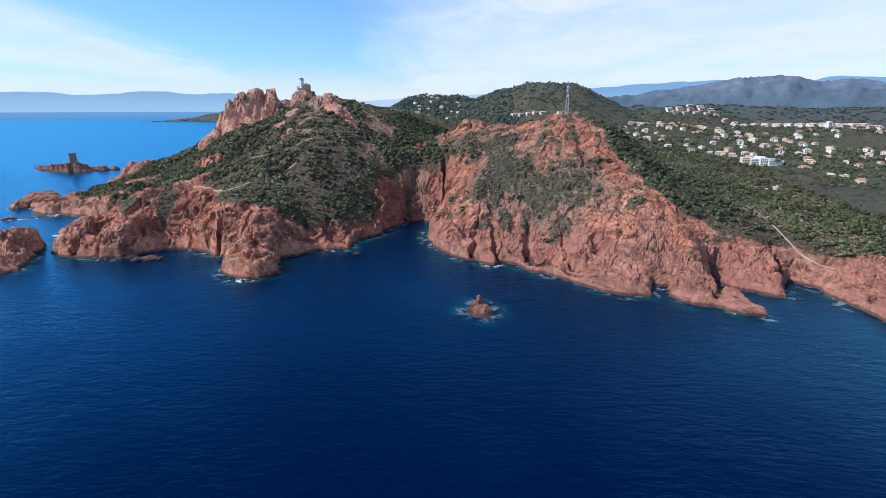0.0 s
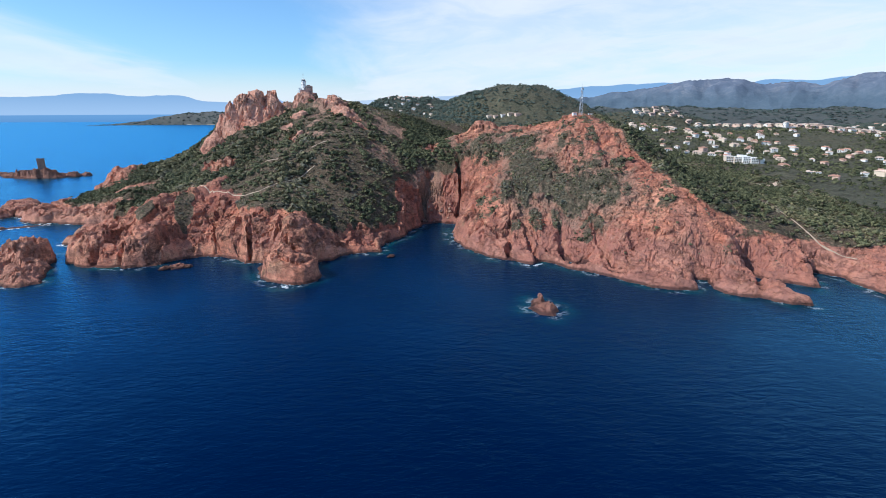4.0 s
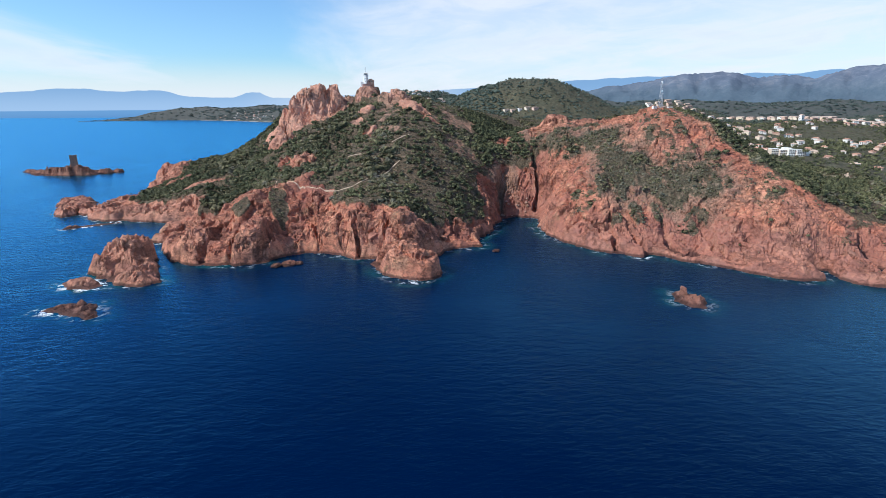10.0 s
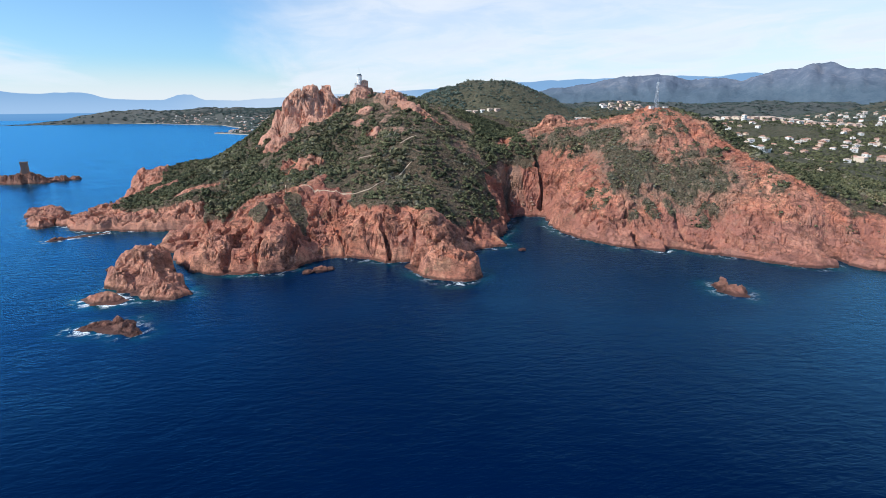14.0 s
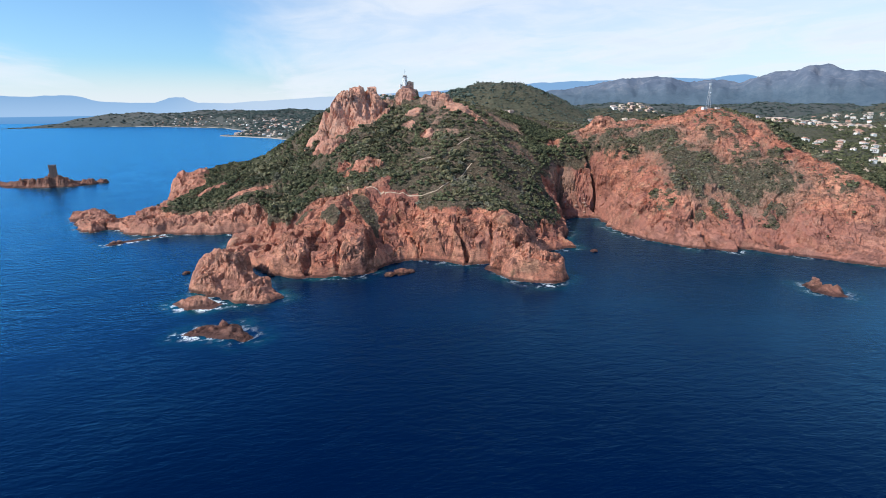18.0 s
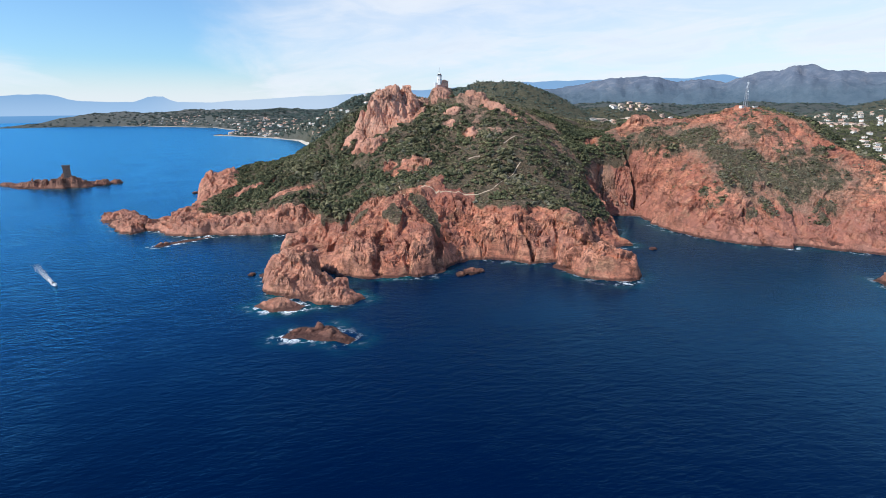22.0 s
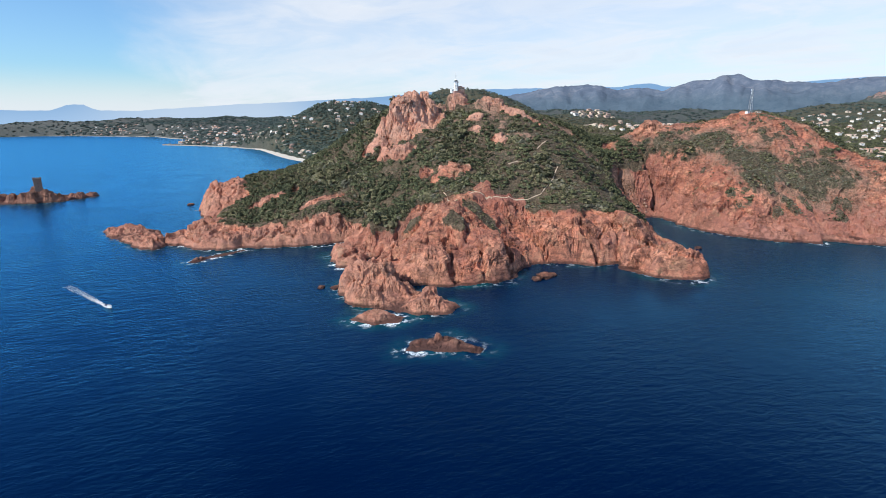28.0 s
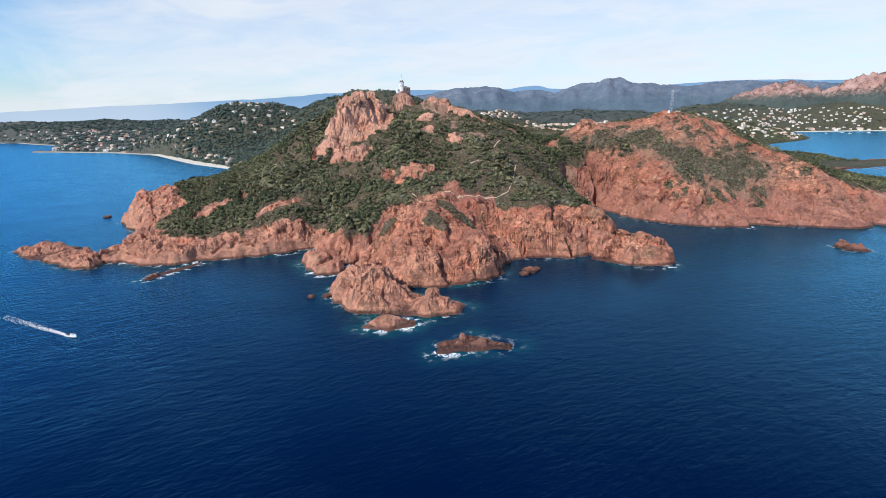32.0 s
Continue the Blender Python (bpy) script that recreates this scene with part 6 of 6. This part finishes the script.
# ---------- motorboat and its wake ----------
def motorboat(m):
    root = thing("motorboat", m, "small white motorboat running at speed", "boat")
    bm = bmesh.new()
    rings = []
    for t in np.linspace(0, 1, 9):
        w = 1.25 * (1 - max(0, t - 0.45) ** 2 * 3.0)
        w = max(w, 0.06)
        zt = 0.95 + 0.45 * t * t
        rings.append([bm.verts.new(c) for c in ((-w, 8 * t - 4, zt), (-w * 0.85, 8 * t - 4, 0.2), (0, 8 * t - 4, -0.35 + 0.5 * t * t), (w * 0.85, 8 * t - 4, 0.2), (w, 8 * t - 4, zt))])
    for a, b in zip(rings, rings[1:]):
        for i in range(4):
            bm.faces.new((a[i], a[i + 1], b[i + 1], b[i]))
        bm.faces.new((a[4], a[0], b[0], b[4]))
    bm.faces.new(rings[0][::-1])
    bm.faces.new(rings[-1])
    part("hull", bm, GEL, root)
    part("cockpit_floor", box(1.9, 3.4, 0.08, (0, -1.6, 0.98)), DARKGEL, root)
    c = part("console", box(1.0, 0.9, 0.9, (0, 0.3, 1.0), bevel=0.1), GEL, root)
    part("windscreen", box(0.95, 0.06, 0.45, (0, 0.75, 1.85)), GLASS, c)
    part("seat", box(1.5, 0.6, 0.5, (0, -2.6, 1.02), bevel=0.08), DARKGEL, root)
    part("outboard_engine", box(0.5, 0.6, 1.3, (0, -4.3, 0.3), bevel=0.12), DARKGEL, root)
    part("bow_rail", bar((-0.5, 3.0, 1.9), (0.5, 3.0, 1.9), 0.04), STEEL, root)


motorboat(pose(-461, 401, 0.05, 4, 0, 211))


def boat_wake():
    rnd = random.Random(9)
    bm = bmesh.new()
    tail, side = Vector((-26, 43, 0)).normalized(), Vector((43, 26, 0)).normalized()
    for i in range(1100):
        t = rnd.random() ** 1.5
        s = t * 62 + 3
        arm = rnd.choice((-1, 0, 0, 1))
        off = arm * (0.5 + s * 0.022) + rnd.gauss(0, 0.2 + s * 0.006)
        c = Vector((-461, 401, 0.06)) + tail * s + side * off
        r = rnd.uniform(0.10, 0.34) * (1.15 - 0.6 * t)
        vs = [bm.verts.new(c + Vector((math.cos(k * 1.2566 + i) * r * rnd.uniform(0.6, 1.3), math.sin(k * 1.2566 + i) * r * rnd.uniform(0.6, 1.3), rnd.uniform(0, 0.12)))) for k in range(5)]
        bm.faces.new(vs)
    tagged(part("boat_wake", bm, FOAM), "white foaming wake trailing the motorboat", "foam", kind="stuff")


boat_wake()


# ---------- moored sailing boats in the bay ----------
def sailing_boat(m):
    root = thing("sailing_boat", m, "white moored sailing boat with bare mast", "boat", "boats moored in the bay")
    bm = bmesh.new()
    rings = []
    for t in np.linspace(0, 1, 7):
        w = 1.7 * math.sin(math.pi * min(0.98, 0.25 + 0.75 * t)) + 0.08
        rings.append([bm.verts.new(c) for c in ((-w, 11 * t - 5.5, 1.2), (-w * 0.7, 11 * t - 5.5, 0), (0, 11 * t - 5.5, -0.5), (w * 0.7, 11 * t - 5.5, 0), (w, 11 * t - 5.5, 1.2))])
    for a, b in zip(rings, rings[1:]):
        for i in range(4):
            bm.faces.new((a[i], a[i + 1], b[i + 1], b[i]))
        bm.faces.new((a[4], a[0], b[0], b[4]))
    bm.faces.new(rings[0][::-1])
    bm.faces.new(rings[-1])
    part("hull", bm, GEL, root)
    part("cabin", box(1.8, 4.0, 0.7, (0, 0.4, 1.2), bevel=0.15), GEL, root)
    part("mast", bar((0, 0.8, 1.2), (0, 0.8, 14), 0.09), STEEL, root)
    part("boom", bar((0, 0.8, 2.6), (0, -3.6, 2.6), 0.07), STEEL, root)
    return root


one = sailing_boat(pose(2050, 1000, 0.1, 0, 0, 20))
for i, (x, y) in enumerate(((2120, 960), (2090, 1040), (2180, 985), (2235, 930), (2150, 900), (2020, 1070), (2290, 890))):
    copy_thing(one, pose(x, y, 0.1, 0, 0, 20 + 9 * i))


# ---------- cypresses and pines by the houses ----------
def cypress(m):
    root = thing("cypress_tree", m, "tall narrow dark green cypress", "tree", "cypresses by the houses")
    part("trunk", tube(0.25, 0.12, 3.0, (0, 0, -1), 6), BARK, root)
    co, tri = tufted(77, 90, 1.0, 0.5)
    bm = bmesh.new()
    vs = [bm.verts.new((c[0] * (1.5 - 0.10 * (c[2] + 1) * 5), c[1] * (1.5 - 0.10 * (c[2] + 1) * 5), 5.5 + c[2] * 5.2)) for c in co]
    for t in tri:
        bm.faces.new([vs[k] for k in t])
    part("crown", bm, PINE, root)
    return root


def umbrella_pine(m):
    root = thing("umbrella_pine", m, "umbrella pine with bare trunk and broad crown", "tree", "pines by the houses")
    part("trunk", tube(0.35, 0.2, 7.5, (0, 0, -1), 7), BARK, root)
    for a in (0, 120, 240):
        part("limb", bar((0, 0, 5.5), (2.0 * math.cos(radians(a)), 2.0 * math.sin(radians(a)), 7.8), 0.12), BARK, root)
    co, tri = tufted(78, 110, 0.5, 0.34)
    bm = bmesh.new()
    vs = [bm.verts.new((c[0] * 4.2, c[1] * 4.2, 7.6 + c[2] * 4.2)) for c in co]
    for t in tri:
        bm.faces.new([vs[k] for k in t])
    part("crown", bm, PINE, root)
    return root


def village_trees():
    cy, pi = None, None
    for i, (x, y, _) in enumerate(VILLAS[:200]):
        a = spot_rng.uniform(0, 6.28)
        px, py = x + 13 * math.cos(a), y + 13 * math.sin(a)
        m = pose(px, py, ground_z(px, py), 0, 0, spot_rng.uniform(0, 360))
        if i % 3 == 0:
            if cy is None:
                cy = cypress(m)
            else:
                copy_thing(cy, m)
        elif i % 3 == 1:
            if pi is None:
                pi = umbrella_pine(m)
            else:
                copy_thing(pi, m)


village_trees()


# ---------- beach of the western bay ----------
def beach_strip(line, width, label, mat):
    line = np.array(line, float)
    t = np.linspace(0, len(line) - 1, 60)
    px, py = np.interp(t, range(len(line)), line[:, 0]), np.interp(t, range(len(line)), line[:, 1])
    bm = bmesh.new()
    rows = []
    for k, (x, y) in enumerate(zip(px, py)):
        w = width * math.sin(math.pi * min(1, max(0.04, k / 59))) ** 0.6 + 2 * math.sin(k)
        rows.append([bm.verts.new((x + u * w - 7, y + u * 4, h)) for u, h in ((0, -0.6), (0.15, 0.35), (0.5, 1.6), (0.9, 3.0), (1.05, 3.2), (1.15, -1))])
    for a, b in zip(rows, rows[1:]):
        for i in range(5):
            bm.faces.new((a[i], a[i + 1], b[i + 1], b[i]))
    tagged(part("beach", bm, mat), label, "beach", kind="structure")


SAND = plain_material("pale_beach_sand", (0.56, 0.50, 0.41), 0.95, 0.14, 0.3)
SHINGLE = plain_material("grey_shingle", (0.30, 0.27, 0.23), 0.95, 0.2, 0.2)
beach_strip([(-224, 1262), (-234, 1300), (-250, 1360), (-268, 1440), (-284, 1560), (-298, 1700), (-312, 1850), (-335, 1930)], 22, "pale curved sandy beach along the bay", SAND)
beach_strip(FAR_SHORE[4:9], 3, "narrow pale shingle shore below the seafront houses", SHINGLE)
beach_strip(FAR_SHORE[9:15], 3, "thin pale shore line of the far coast", SHINGLE)
beach_strip(BAY_SHORE[2:6], 18, "pale sandy beach of the eastern bay", SAND)
